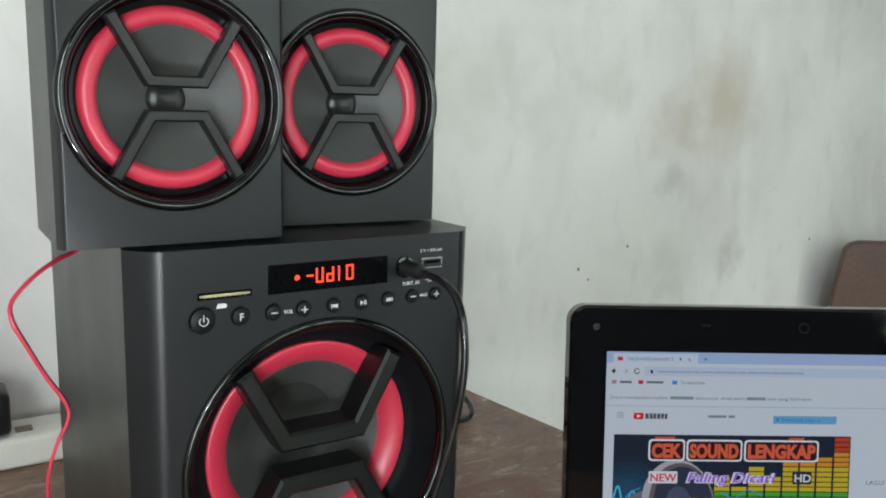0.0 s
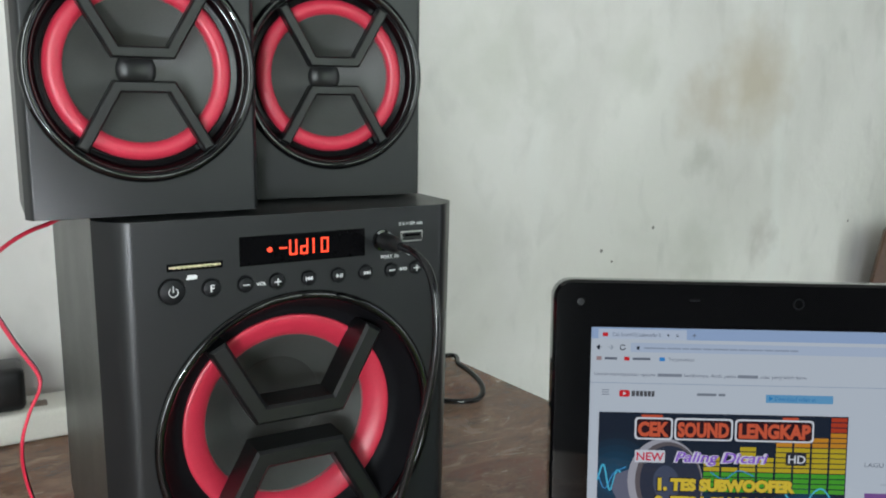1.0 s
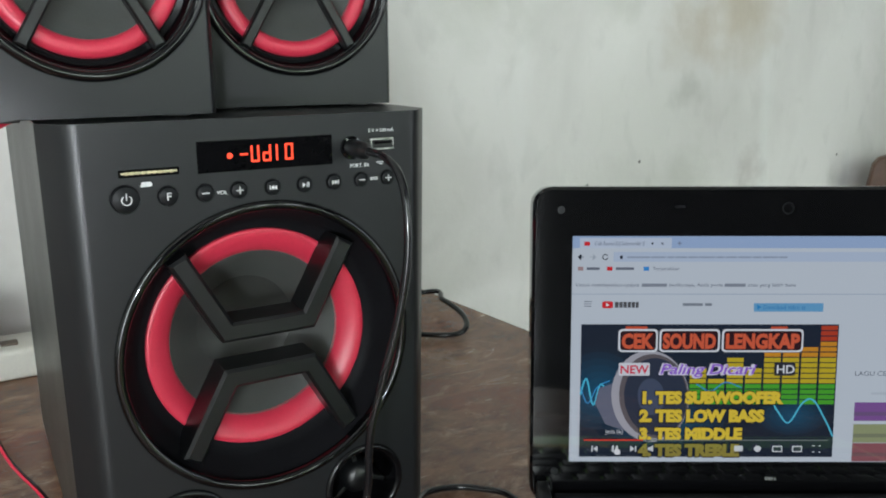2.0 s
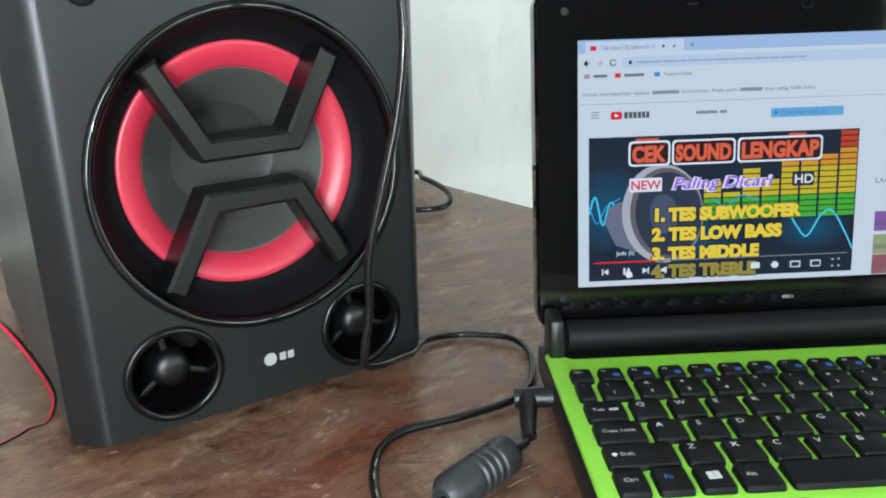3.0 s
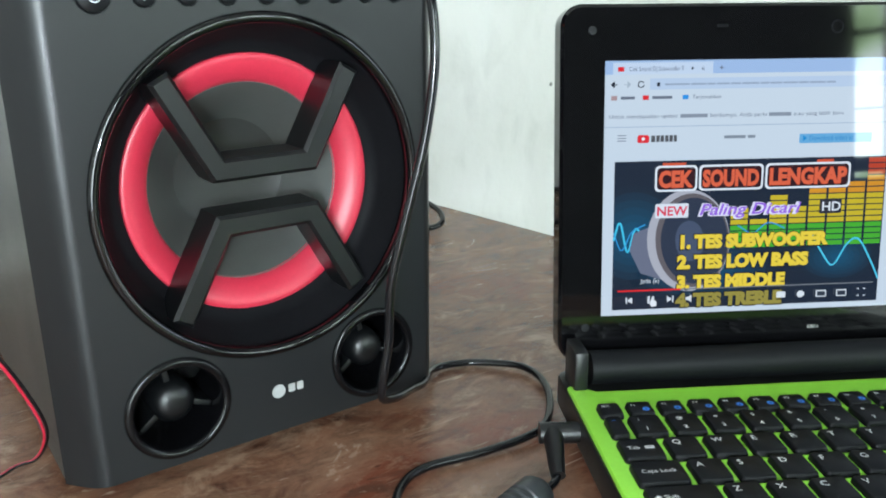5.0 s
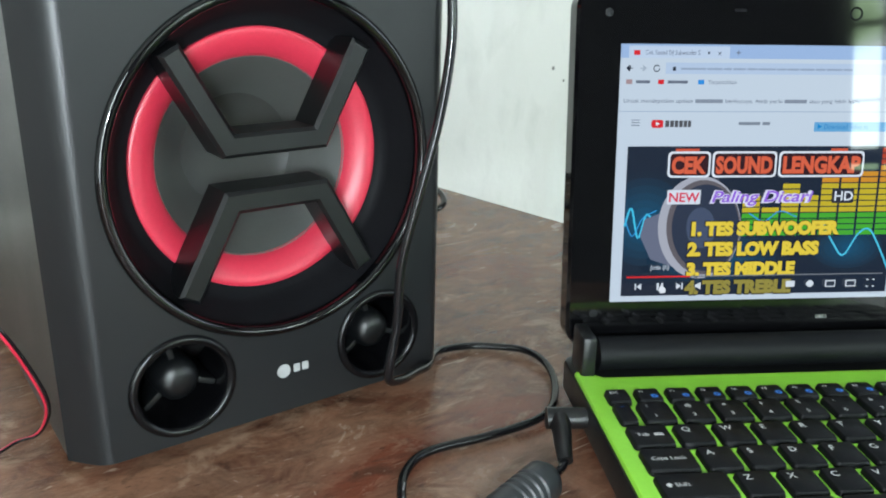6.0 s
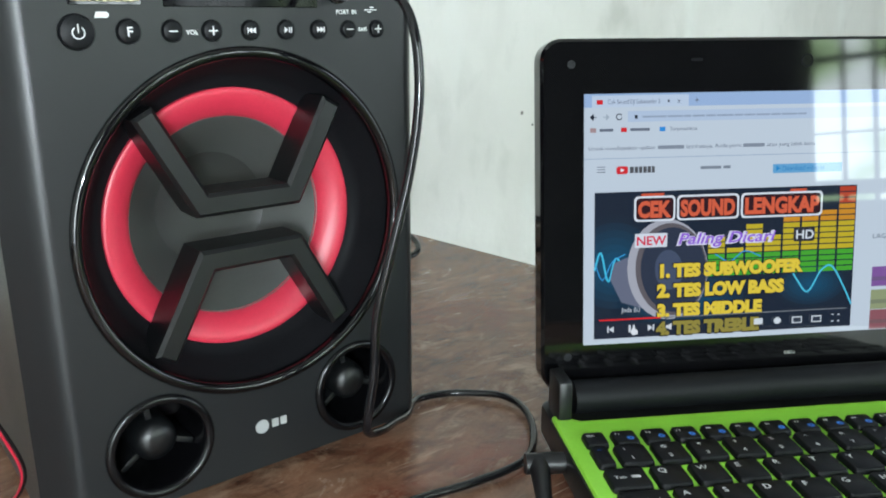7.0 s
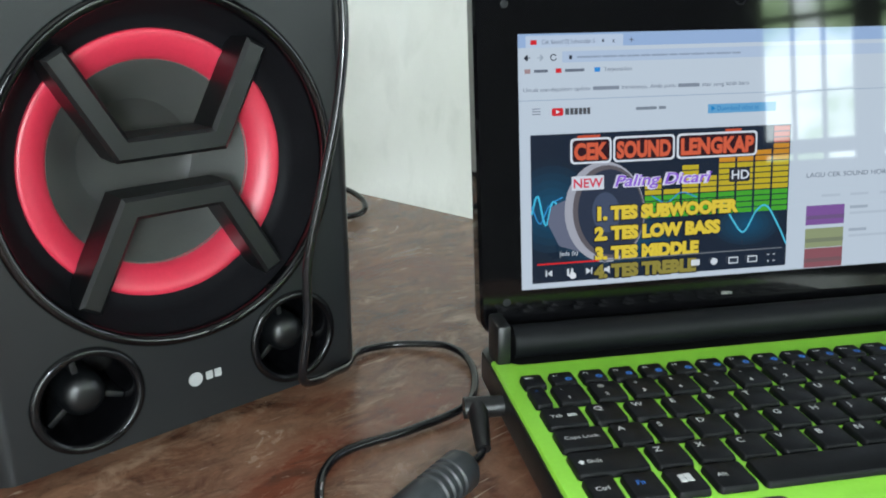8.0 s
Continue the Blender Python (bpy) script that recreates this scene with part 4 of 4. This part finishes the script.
    def ribbon(points, wide, colour, k):
        pts = smooth_path([(x, 0, z) for x, z in points], 6)
        bm = bmesh.new()
        tops_, lows = [], []
        for i, q in enumerate(pts):
            way = (pts[min(i + 1, len(pts) - 1)] - pts[max(i - 1, 0)]).normalized()
            side = Vector((-way.z, 0, way.x)) * wide / 2
            tops_.append(bm.verts.new((q.x + side.x, sub_y(k), q.z + side.z)))
            lows.append(bm.verts.new((q.x - side.x, sub_y(k), q.z - side.z)))
        for i in range(len(pts) - 1):
            bm.faces.new((lows[i], lows[i + 1], tops_[i + 1], tops_[i]))
        part("wave", bm, shade(colour, 0.9), page, "", m=m, smooth=False)

    ribbon([(vx0, 0.104), (-0.003, 0.113), (0.001, 0.098), (0.005, 0.110), (0.010, 0.102)], 0.0010, (0.10, 0.60, 0.85), 4)
    ribbon([(vx0, 0.108), (-0.002, 0.099), (0.003, 0.108), (0.010, 0.112)], 0.0006, (0.06, 0.35, 0.75), 4)
    ribbon([(0.098, 0.104), (0.104, 0.094), (0.110, 0.088), (0.117, 0.099), (0.123, 0.101), (0.130, 0.090), (0.1350, 0.080)], 0.0009, (0.12, 0.62, 0.85), 4)
    ribbon([(0.058, 0.110), (0.066, 0.106), (0.074, 0.111), (0.083, 0.108)], 0.0006, (0.06, 0.35, 0.75), 4)

    def oval(name, cx, cz, rx, rz, colour, k, turn=8):
        pts = []
        for i in range(36):
            a = 2 * math.pi * i / 36
            x, z = rx * math.cos(a), rz * math.sin(a)
            pts.append((cx + x * math.cos(radians(turn)) - z * math.sin(radians(turn)), cz + x * math.sin(radians(turn)) + z * math.cos(radians(turn))))
        outline(name, pts, colour, k)

    # soft blue light behind the wave and round the pictured speaker
    for cx, cz, rx, rz in ((0.004, 0.106, 0.026, 0.026), (0.112, 0.092, 0.022, 0.013), (0.040, 0.088, 0.040, 0.016)):
        for i in range(7):
            f = 1 - i / 7
            pts = [(cx + rx * f * math.cos(math.pi * j / 18), cz + rz * f * math.sin(math.pi * j / 18)) for j in range(36)]
            pts = [(min(max(x, vx0), vx1), min(max(z, vz0), vz1)) for x, z in pts]
            outline("glow", pts, (0.012, 0.022 + 0.010 * i, 0.040 + 0.020 * i), 1.2 + 0.12 * i)
    outline("pictured_speaker", [(0.0020, 0.0990), (0.0040, 0.1075), (0.0130, 0.1110), (0.0200, 0.0830), (0.0080, 0.0870)], (0.16, 0.17, 0.24), 5)
    oval("pictured_speaker", 0.0325, 0.1030, 0.0215, 0.0262, (0.46, 0.45, 0.50), 6)
    oval("pictured_speaker", 0.0345, 0.1030, 0.0192, 0.0242, (0.14, 0.12, 0.13), 7)
    oval("pictured_speaker", 0.0355, 0.1028, 0.0175, 0.0222, (0.03, 0.04, 0.07), 8)
    oval("pictured_speaker", 0.0330, 0.1030, 0.0075, 0.0105, (0.07, 0.09, 0.15), 9)
    # titles in outlined boxes
    for body, a, b in (("CEK", 0.0140, 0.0357), ("SOUND", 0.0366, 0.0698), ("LENGKAP", 0.0709, 0.1156)):
        outline("title_border", rounded(a, b, 0.1283, 0.1412, 0.0022), (0.88, 0.90, 0.95), 10)
        outline("title_box", rounded(a + 0.0010, b - 0.0010, 0.1293, 0.1402, 0.0018), (0.035, 0.008, 0.012), 11)
        text(body, a + 0.0019, 0.1307, 0.0110, (0.78, 0.13, 0.055), 12, bold=0.00055, width=b - a - 0.0040)
    outline("new_box", rounded(0.0146, 0.0317, 0.1150, 0.1222, 0.0006), (0.80, 0.82, 0.88), 10)
    text("NEW", 0.0152, 0.1163, 0.0065, (0.78, 0.04, 0.09), 11, bold=0.00014, width=0.0156)
    text("Paling Dicari", 0.0367, 0.1158, 0.0082, (0.85, 0.80, 0.95), 10, bold=0.00055, width=0.0535, shear=0.25)
    text("Paling Dicari", 0.0370, 0.1160, 0.0080, (0.33, 0.13, 0.75), 11, bold=0.00012, width=0.0530, shear=0.25)
    outline("hd_box", rounded(0.1003, 0.1120, 0.1150, 0.1225, 0.001), (0.03, 0.03, 0.04), 10)
    text("HD", 0.1013, 0.1164, 0.0066, (0.85, 0.87, 0.92), 11, bold=0.0001, width=0.0098)
    for body, z, end in (("1. TES SUBWOOFER", 0.0995, 0.1052), ("2. TES LOW BASS", 0.0891, 0.0966), ("3. TES MIDDLE", 0.0787, 0.0844), ("4. TES TREBLE", 0.0693, 0.0836)):
        text(body, 0.0266, z - 0.0004, 0.0096, (0.02, 0.015, 0.01), 10, bold=0.0009, width=end - 0.0262)
        text(body, 0.0270, z, 0.0088, (0.90, 0.66, 0.05) if z > 0.07 else (0.34, 0.28, 0.05), 11, bold=0.00062, width=end - 0.0272)
    text("Jeda (k)", 0.0080, 0.0820, 0.0033, (0.8, 0.82, 0.85), 12, width=0.0098)
    patch("progress_line", -0.0040, 0.0290, 0.0778, 0.0786, (0.80, 0.02, 0.02), 12)
    patch("progress_line", 0.0290, 0.1320, 0.0779, 0.0785, (0.20, 0.21, 0.23), 12)
    white = (0.80, 0.82, 0.85)
    outline("control_icon", [(0.0038, 0.0715), (0.0038, 0.0749), (0.0012, 0.0732)], white, 12)
    patch("control_icon", 0.0004, 0.0011, 0.0715, 0.0749, white, 12)
    for x in (0.0118, 0.0140):
        patch("control_icon", x, x + 0.0011, 0.0713, 0.0750, white, 12)
    outline("pointer_icon", [(0.0140, 0.0742), (0.0165, 0.0720), (0.0165, 0.0700), (0.0140, 0.0695), (0.0128, 0.0712)], (0.9, 0.9, 0.92), 13)
    outline("control_icon", [(0.0220, 0.0715), (0.0220, 0.0749), (0.0246, 0.0732)], white, 12)
    patch("control_icon", 0.0247, 0.0254, 0.0715, 0.0749, white, 12)
    outline("control_icon", [(0.0318, 0.0724), (0.0330, 0.0724), (0.0348, 0.0712), (0.0348, 0.0752), (0.0330, 0.0740), (0.0318, 0.0740)], white, 12)
    outline("control_icon", rounded(0.0800, 0.0848, 0.0718, 0.0750, 0.0004), white, 12)
    outline("control_icon", [(0.0930 + (0.0021 if i % 2 else 0.0016) * math.cos(math.pi * i / 8), 0.0733 + (0.0021 if i % 2 else 0.0016) * math.sin(math.pi * i / 8)) for i in range(16)], white, 12)
    for x in (0.1012, 0.1122):
        outline("control_icon", rounded(x, x + 0.0056, 0.0714, 0.0750, 0.0004), white, 12)
        outline("control_icon", rounded(x + 0.0006, x + 0.0050, 0.0720, 0.0744, 0.0003), (0.03, 0.04, 0.06), 13)
    for sx in (0, 1):
        for sz in (0, 1):
            x, z = 0.1236 + sx * 0.0044, 0.0714 + sz * 0.0036
            patch("control_icon", x - 0.0001 - 0.0010 * sx, x + 0.0011 - 0.0010 * sx, z - 0.0003, z + 0.0003, white, 12)
    # side list
    text("LAGU CEK SOUND HOR...", 0.1452, 0.1148, 0.0036, (0.16, 0.18, 0.22), 2, width=0.0500)
    for k, (z, c) in enumerate(((0.0890, (0.28, 0.12, 0.40)), (0.0765, (0.38, 0.42, 0.22)), (0.0656, (0.35, 0.12, 0.14)))):
        top = z + 0.0106
        patch("thumbnail", 0.1462, 0.1690, z, top, c, 2, 0.8)
        patch("thumbnail", 0.1462, 0.1690, z + 0.0030, z + 0.0052, tuple(v * 0.55 + 0.06 for v in c), 3, 0.8)
        if z > 0.07:
            patch("list_bar", 0.1722, 0.1830, top - 0.0028, top - 0.0012, (0.45, 0.5, 0.56), 2)
            patch("list_bar", 0.1722, 0.1990, top - 0.0060, top - 0.0046, (0.58, 0.63, 0.70), 2)
    for x in (0.155, 0.172, 0.190):
        patch("list_bar", x, x + 0.011, 0.1040, 0.1054, (0.58, 0.63, 0.70), 2)


def build_keys(laptop):
    """Rows of flat keys with round corners, legends at the upper left of each."""
    right = 0.2240
    rows = [
        (0.0362, 0.0240, -0.0252, [("ESC", 0.0137)] + [(f"F{i + 1}", 0.0149) for i in range(12)] + [("", 0.0149)] * 3),
        (0.0232, 0.0062, -0.0252, [("`", 0.0108)] + [(c, 0.0175) for c in "1234567890-="] + [("Back", 0.0)]),
        (0.0037, -0.0127, -0.0252, [("Tab", 0.0205)] + [(c, 0.0175) for c in "QWERTYUIOP[]"] + [("", 0.0)]),
        (-0.0143, -0.0308, -0.0252, [("Caps Lock", 0.0240)] + [(c, 0.0175) for c in "ASDFGHJKL;'"] + [("Enter", 0.0)]),
        (-0.0323, -0.0488, -0.0252, [("Shift", 0.0320)] + [(c, 0.0175) for c in "ZXCVBNM,./"] + [("", 0.0)]),
        (-0.0500, -0.0668, -0.0252, [("Ctrl", 0.0150), ("Fn", 0.0164), ("", 0.0160), ("Alt", 0.0186), ("", 0.0850), ("", 0.0175), ("", 0.0175), ("", 0.0175), ("", 0.0175), ("", 0.0)]),
    ]
    marks = dict(zip("1234567890-=", "!@#$%^&*()_+"))
    for r, (top, low, x, keys) in enumerate(rows):
        for body, wide in keys:
            wide = wide or right - x
            a, b = x, x + wide - 0.0024
            if r == 0:
                b = x + wide - 0.0027
            # cap: a plinth with a smaller, slightly raised top
            bm = bmesh.new()
            base = rounded(a, b, low, top, 0.0020, 3)
            rings = [[bm.verts.new((px, py, z)) for px, py in (inset(base, d) if d else base)] for d, z in ((0.0, DECK - 0.0004), (0.0002, DECK + 0.0012), (0.0007, KEY_TOP - 0.0002), (0.0010, KEY_TOP))]
            bm.faces.new(rings[-1])
            for p, q in zip(rings, rings[1:]):
                for i in range(len(p)):
                    bm.faces.new((p[i], p[(i + 1) % len(p)], q[(i + 1) % len(q)], q[i]))
            key = part("key", bm, MAT_KEY, laptop)

            def legend(text, lx, ly, size, mat=MAT_WHITE, bold=0.00006, align="LEFT"):
                part("legend", words(text, size, pose(lx, ly, KEY_TOP + 0.00012) @ pose(0, 0, 0, -90, 0, 0), bold, 0, align), mat, key, smooth=False)

            if r == 0 and body:
                legend(body, a + 0.0018, top - 0.0049, 0.0025, bold=0.00003)
                if body != "ESC":
                    legend("o", b - 0.0056, low + 0.0028, 0.0056, MAT_KEYBLUE, 0.0003)
            elif r == 1 and len(body) == 1:
                if body in marks:
                    legend(marks[body], a + 0.0040, top - 0.0056, 0.0030, bold=0.00003)
                    legend(body, a + 0.0050, low + 0.0034, 0.0036)
                else:
                    legend("~", a + 0.0030, top - 0.0050, 0.0030, MAT_KEYBLUE)
            elif len(body) == 1:
                legend(body, a + 0.0028, top - 0.0066, 0.0047, bold=0.00005)
            elif body == "Fn":
                legend(body, a + 0.0040, top - 0.0085, 0.0036, MAT_KEYBLUE)
            elif body:
                legend(body, a + (0.0062 if body == "Shift" else 0.0030), (top + low) / 2 - 0.0010, 0.0034, bold=0.00002)
                if body == "Shift":
                    bm = bmesh.new()
                    cx, cy = a + 0.0040, (top + low) / 2
                    prism(bm, [(cx - 0.0014, cy), (cx, cy + 0.0014), (cx + 0.0014, cy), (cx + 0.0006, cy), (cx + 0.0006, cy - 0.0012), (cx - 0.0006, cy - 0.0012), (cx - 0.0006, cy)], -0.0002, 0)
                    part("legend", bm, MAT_WHITE, key, m=pose(0, 0, KEY_TOP) @ pose(0, 0, 0, -90, 0, 0), smooth=False)
                if body == "Tab":
                    bm = box(bmesh.new(), a + 0.0105, a + 0.0145, (top + low) / 2 + 0.0006, (top + low) / 2 + 0.0009, KEY_TOP, KEY_TOP + 0.0002)
                    box(bm, a + 0.0105, a + 0.0145, (top + low) / 2 - 0.0006, (top + low) / 2 - 0.0003, KEY_TOP, KEY_TOP + 0.0002)
                    part("legend", bm, MAT_WHITE, key, smooth=False)
            elif r == 5 and 0.0 < a < 0.02:
                cx, cy = (a + b) / 2, (top + low) / 2 + 0.0005
                bm = bmesh.new()
                for i in (0, 1):
                    for j in (0, 1):
                        box(bm, cx - 0.0026 + i * 0.0027, cx - 0.0002 + i * 0.0027, cy - 0.0024 + j * 0.0025 + i * 0.0003, cy - 0.0002 + j * 0.0025 + i * 0.0003, KEY_TOP, KEY_TOP + 0.0002)
                part("legend", bm, MAT_WHITE, key, "white four-pane symbol", smooth=False)
            x += wide


build_laptop()


# ---------------------------------------------------------------- cables and small things
def uv(u, v, z):
    return tuple(ROOM @ Vector((u, v, z)))


def build_audio_cable():
    """From the subwoofer's socket down its front, across the table and in a loop to the plug in the laptop's side."""
    cable = thing("audio_cable", pose(0, 0, 0), "black cable looped on the table between subwoofer and laptop", "cable")
    path = [uv(-0.0660, -0.0200, 0.2311), uv(-0.0655, -0.0380, 0.2300), uv(-0.0640, -0.0500, 0.2230), uv(-0.0638, -0.0570, 0.2080), uv(-0.0645, -0.0590, 0.1850), uv(-0.0685, -0.0570, 0.1550), uv(-0.0762, -0.0535, 0.1220),
            uv(-0.0825, -0.0500, 0.0920), uv(-0.0825, -0.0465, 0.0640), uv(-0.0850, -0.0440, 0.0420), uv(-0.0830, -0.0410, 0.0325), uv(-0.0702, -0.0330, 0.0260), uv(-0.0519, -0.0180, 0.0185), uv(-0.0350, -0.0050, 0.0120), (-0.0938, 0.1343, 0.0040), (-0.0762, 0.1435, 0.0027), (-0.0591, 0.1415, 0.0030),
            (-0.0410, 0.1330, 0.0036), (-0.0330, 0.1116, 0.0036), (-0.0360, 0.0820, 0.0036), (-0.0470, 0.0590, 0.0034), (-0.0755, 0.0434, 0.0030), (-0.1064, 0.0314, 0.0030), (-0.1180, 0.0157, 0.0030),
            (-0.1208, -0.0050, 0.0030), (-0.1180, -0.0260, 0.0030), (-0.1120, -0.0410, 0.0034), (-0.1020, -0.0430, 0.0050), (-0.0880, -0.0330, 0.0090)]
    part("sheath", tube(bmesh.new(), path, 0.0021, 10, 8), MAT_CABLE, cable, "black cable sheath")
    a, b = Vector((-0.0897, -0.0345, 0.0098)), Vector((-0.0590, -0.0030, 0.0098))
    way = (b - a).normalized()
    m = Matrix.Translation(a) @ way.to_track_quat("Y", "Z").to_matrix().to_4x4()
    length, r = (b - a).length, 0.0092
    profile = [(0, 0), (0.0040, 0), (0.0046, -0.002), (0.0056, -0.002), (r - 0.002, 0.0), (r, 0.003)]
    for i in range(4):
        y = length * (0.40 + 0.10 * i)
        profile += [(r, y - 0.0014), (r - 0.0008, y - 0.0006), (r - 0.0008, y + 0.0006), (r, y + 0.0014)]
    profile += [(r, length - 0.003), (r - 0.002, length), (0.004, length), (0, length)]
    part("ferrite_bead", lathe(bmesh.new(), profile, 0, 0, 40), MAT_FERRITE, cable, "grey ribbed ferrite bead", m=m)
    part("sheath", tube(bmesh.new(), [tuple(b - way * 0.002), (-0.0545, 0.0010, 0.0090), (-0.0500, 0.0060, 0.0090), (-0.0482, 0.0105, 0.0105)], 0.0019, 10, 6), MAT_CABLE, cable)
    # white print along the loop
    loop = smooth_path(path[23:27], 8)
    for i in (4, 8, 13, 17):
        p, q = loop[i], loop[i + 2]
        lift = Vector((0.0006, -0.0009, 0.0021))
        part("print_mark", tube(bmesh.new(), [tuple(p + lift), tuple(q + lift)], 0.00026, 6, 2), MAT_BADGE, cable, "white printed dash on the sheath")
    # right-angled plug
    plug = part("plug", tube(bmesh.new(), [(-0.0482, 0.0085, 0.0098), (-0.0477, 0.0160, 0.0130), (-0.0467, 0.0240, 0.0160), (-0.0462, 0.0310, 0.0175)], (0.0033, 0.0050), 20, 4), MAT_CAP, cable, "black right-angled plug")
    part("plug_barrel", tube(bmesh.new(), [(-0.0520, 0.0330, 0.0175), (-0.0440, 0.0325, 0.0175), (-0.0335, 0.0318, 0.0175)], 0.0050, 24, 2), MAT_CAP, plug, "black plug barrel")
    m = ROOM @ pose(-0.0660, 0.0, 0.2310)
    jack = part("jack_plug", lathe(bmesh.new(), [(0, -0.0220), (0.0024, -0.0220), (0.0030, -0.0190), (0.0038, -0.0180), (0.0044, -0.0165), (0.0046, -0.0030), (0.0040, -0.0018), (0.0040, 0.0), (0, 0.0)], 0, 0, 28), MAT_CAP, cable, "black jack plug in the subwoofer", m=m)
    part("jack_collar", lathe(bmesh.new(), [(0.0062, 0.0005), (0.0060, -0.0012), (0.0046, -0.0016)], 0, 0, 28), MAT_GLOSS, jack, m=ROOM @ pose(-0.0660, 0.0, 0.2310))


def build_mains_cord():
    cord = thing("mains_cord", pose(0, 0, 0), "black mains cord curled behind the subwoofer", "cable")
    path = [uv(-0.09, 0.252, 0.06), uv(-0.06, 0.30, 0.03), (-0.1100, 0.5420, 0.016), (-0.0850, 0.5150, 0.016), (-0.0660, 0.4760, 0.014), (-0.0605, 0.4500, 0.010), (-0.0680, 0.4350, 0.006), (-0.0900, 0.4320, 0.005), (-0.1300, 0.4380, 0.005), (-0.2200, 0.4500, 0.005), (-0.3300, 0.4300, 0.005)]
    part("sheath", tube(bmesh.new(), path, 0.0028, 10, 8), MAT_CABLE, cord)


def build_speaker_wire():
    wire = thing("speaker_wire", pose(0, 0, 0), "twin red and black speaker wire hanging beside the subwoofer", "cable")
    path = [uv(-0.2080, 0.062, 0.2500), uv(-0.2190, 0.052, 0.2480), uv(-0.2296, 0.045, 0.2441), uv(-0.2388, 0.035, 0.2425), uv(-0.2503, 0.023, 0.2378), uv(-0.2605, 0.016, 0.2285), uv(-0.2612, 0.012, 0.2202), uv(-0.2566, 0.012, 0.2092), uv(-0.2493, 0.012, 0.1934), uv(-0.2412, 0.012, 0.1782),
            uv(-0.2408, 0.012, 0.1699), uv(-0.2460, 0.014, 0.1576), uv(-0.2502, 0.016, 0.1408), uv(-0.2490, 0.018, 0.1200), uv(-0.2410, 0.019, 0.0900), uv(-0.2291, 0.020, 0.0673), uv(-0.2200, 0.026, 0.0427), uv(-0.2165, 0.032, 0.0274), uv(-0.2175, 0.040, 0.0150), uv(-0.2210, 0.049, 0.0060), uv(-0.2280, 0.0535, 0.0032), uv(-0.2414, 0.0463, 0.0030), uv(-0.2700, 0.040, 0.0030), uv(-0.3400, 0.060, 0.0030)]
    part("red_core", tube(bmesh.new(), path, (0.0011, 0.0005), 8, 6), MAT_REDCABLE, wire, "red wire")
    beside = []
    for i, p in enumerate(path):
        a = radians(75) if i < 15 else radians(max(75 - 34 * (i - 14), -65))
        beside.append(tuple(Vector(p) + ROOM.to_3x3() @ Vector((0.0016 * math.cos(a), 0.0016 * math.sin(a), 0.0003))))
    part("black_core", tube(bmesh.new(), beside, (0.0009, 0.0006), 8, 6), MAT_CABLE, wire, "black wire")


def build_power_strip():
    strip = thing("power_strip", ROOM @ pose(-0.36, 0.372, 0), "white plastic power strip on the table by the wall", "power strip")
    part("body", box(bmesh.new(), -0.17, 0.19, 0.0, 0.052, 0.0, 0.028, 0.005, 3), MAT_STRIP, strip, "white plastic body")
    for x in (-0.105, -0.035, 0.035, 0.105):
        for d in (-0.0095, 0.0095):
            part("socket_hole", prism(bmesh.new(), rounded(x + d - 0.0022, x + d + 0.0022, 0.023, 0.029, 0.001), -0.0006, 0), MAT_SOCKET, strip, "dark socket hole", m=pose(0, 0, 0.0280) @ pose(0, 0, 0, -90, 0, 0))
    part("switch", box(bmesh.new(), 0.128, 0.142, 0.014, 0.026, 0.0278, 0.0300, 0.001), MAT_SOCKET, strip, "small brown switch")
    adapter = thing("plug_adapter", ROOM @ pose(-0.2590, 0.398, 0.0282), "black mains adapter plugged into the power strip", "adapter")
    part("body", box(bmesh.new(), -0.030, 0.024, -0.020, 0.022, 0.0004, 0.040, 0.006, 3), MAT_CAP, adapter, "black plastic body")
    part("cord", tube(bmesh.new(), [(0.000, 0, 0.038), (0.002, 0.0, 0.052), (-0.006, 0.003, 0.072), (-0.04, 0.006, 0.085), (-0.11, 0.010, 0.060), (-0.20, 0.0, 0.02)], 0.0028, 10, 6), MAT_CABLE, adapter)


def build_chair():
    """A wooden chair by the wall beyond the table; its solid backrest shows over the laptop."""
    chair = thing("wooden_chair", ROOM @ pose(1.0530, 0.40, FLOOR, 0, 0, -50), "dark brown wooden chair with a solid backrest", "chair")
    top = 0.110 - FLOOR
    back = [(-0.045, top - 0.34), (0.40, top - 0.34), (0.40, top + 0.012), (0.20, top + 0.012), (0.022, top + 0.002), (0.008, top - 0.003), (0.000, top - 0.014)]
    part("backrest", prism(bmesh.new(), back, 0.0, 0.022, 0.003), MAT_WOOD, chair)
    part("seat", box(bmesh.new(), -0.045, 0.40, -0.42, -0.002, 0.42, 0.445, 0.006), MAT_WOOD, chair)
    for x in (-0.035, 0.36):
        for y0 in (-0.41, -0.035):
            part("leg", box(bmesh.new(), x, x + 0.032, y0, y0 + 0.032, 0.0, 0.42, 0.003), MAT_WOOD, chair)
        part("post", box(bmesh.new(), x, x + 0.032, -0.0005, 0.0215, 0.4455, top - 0.3405, 0.003), MAT_WOOD, chair)


build_audio_cable()
build_mains_cord()
build_speaker_wire()
build_power_strip()
build_chair()
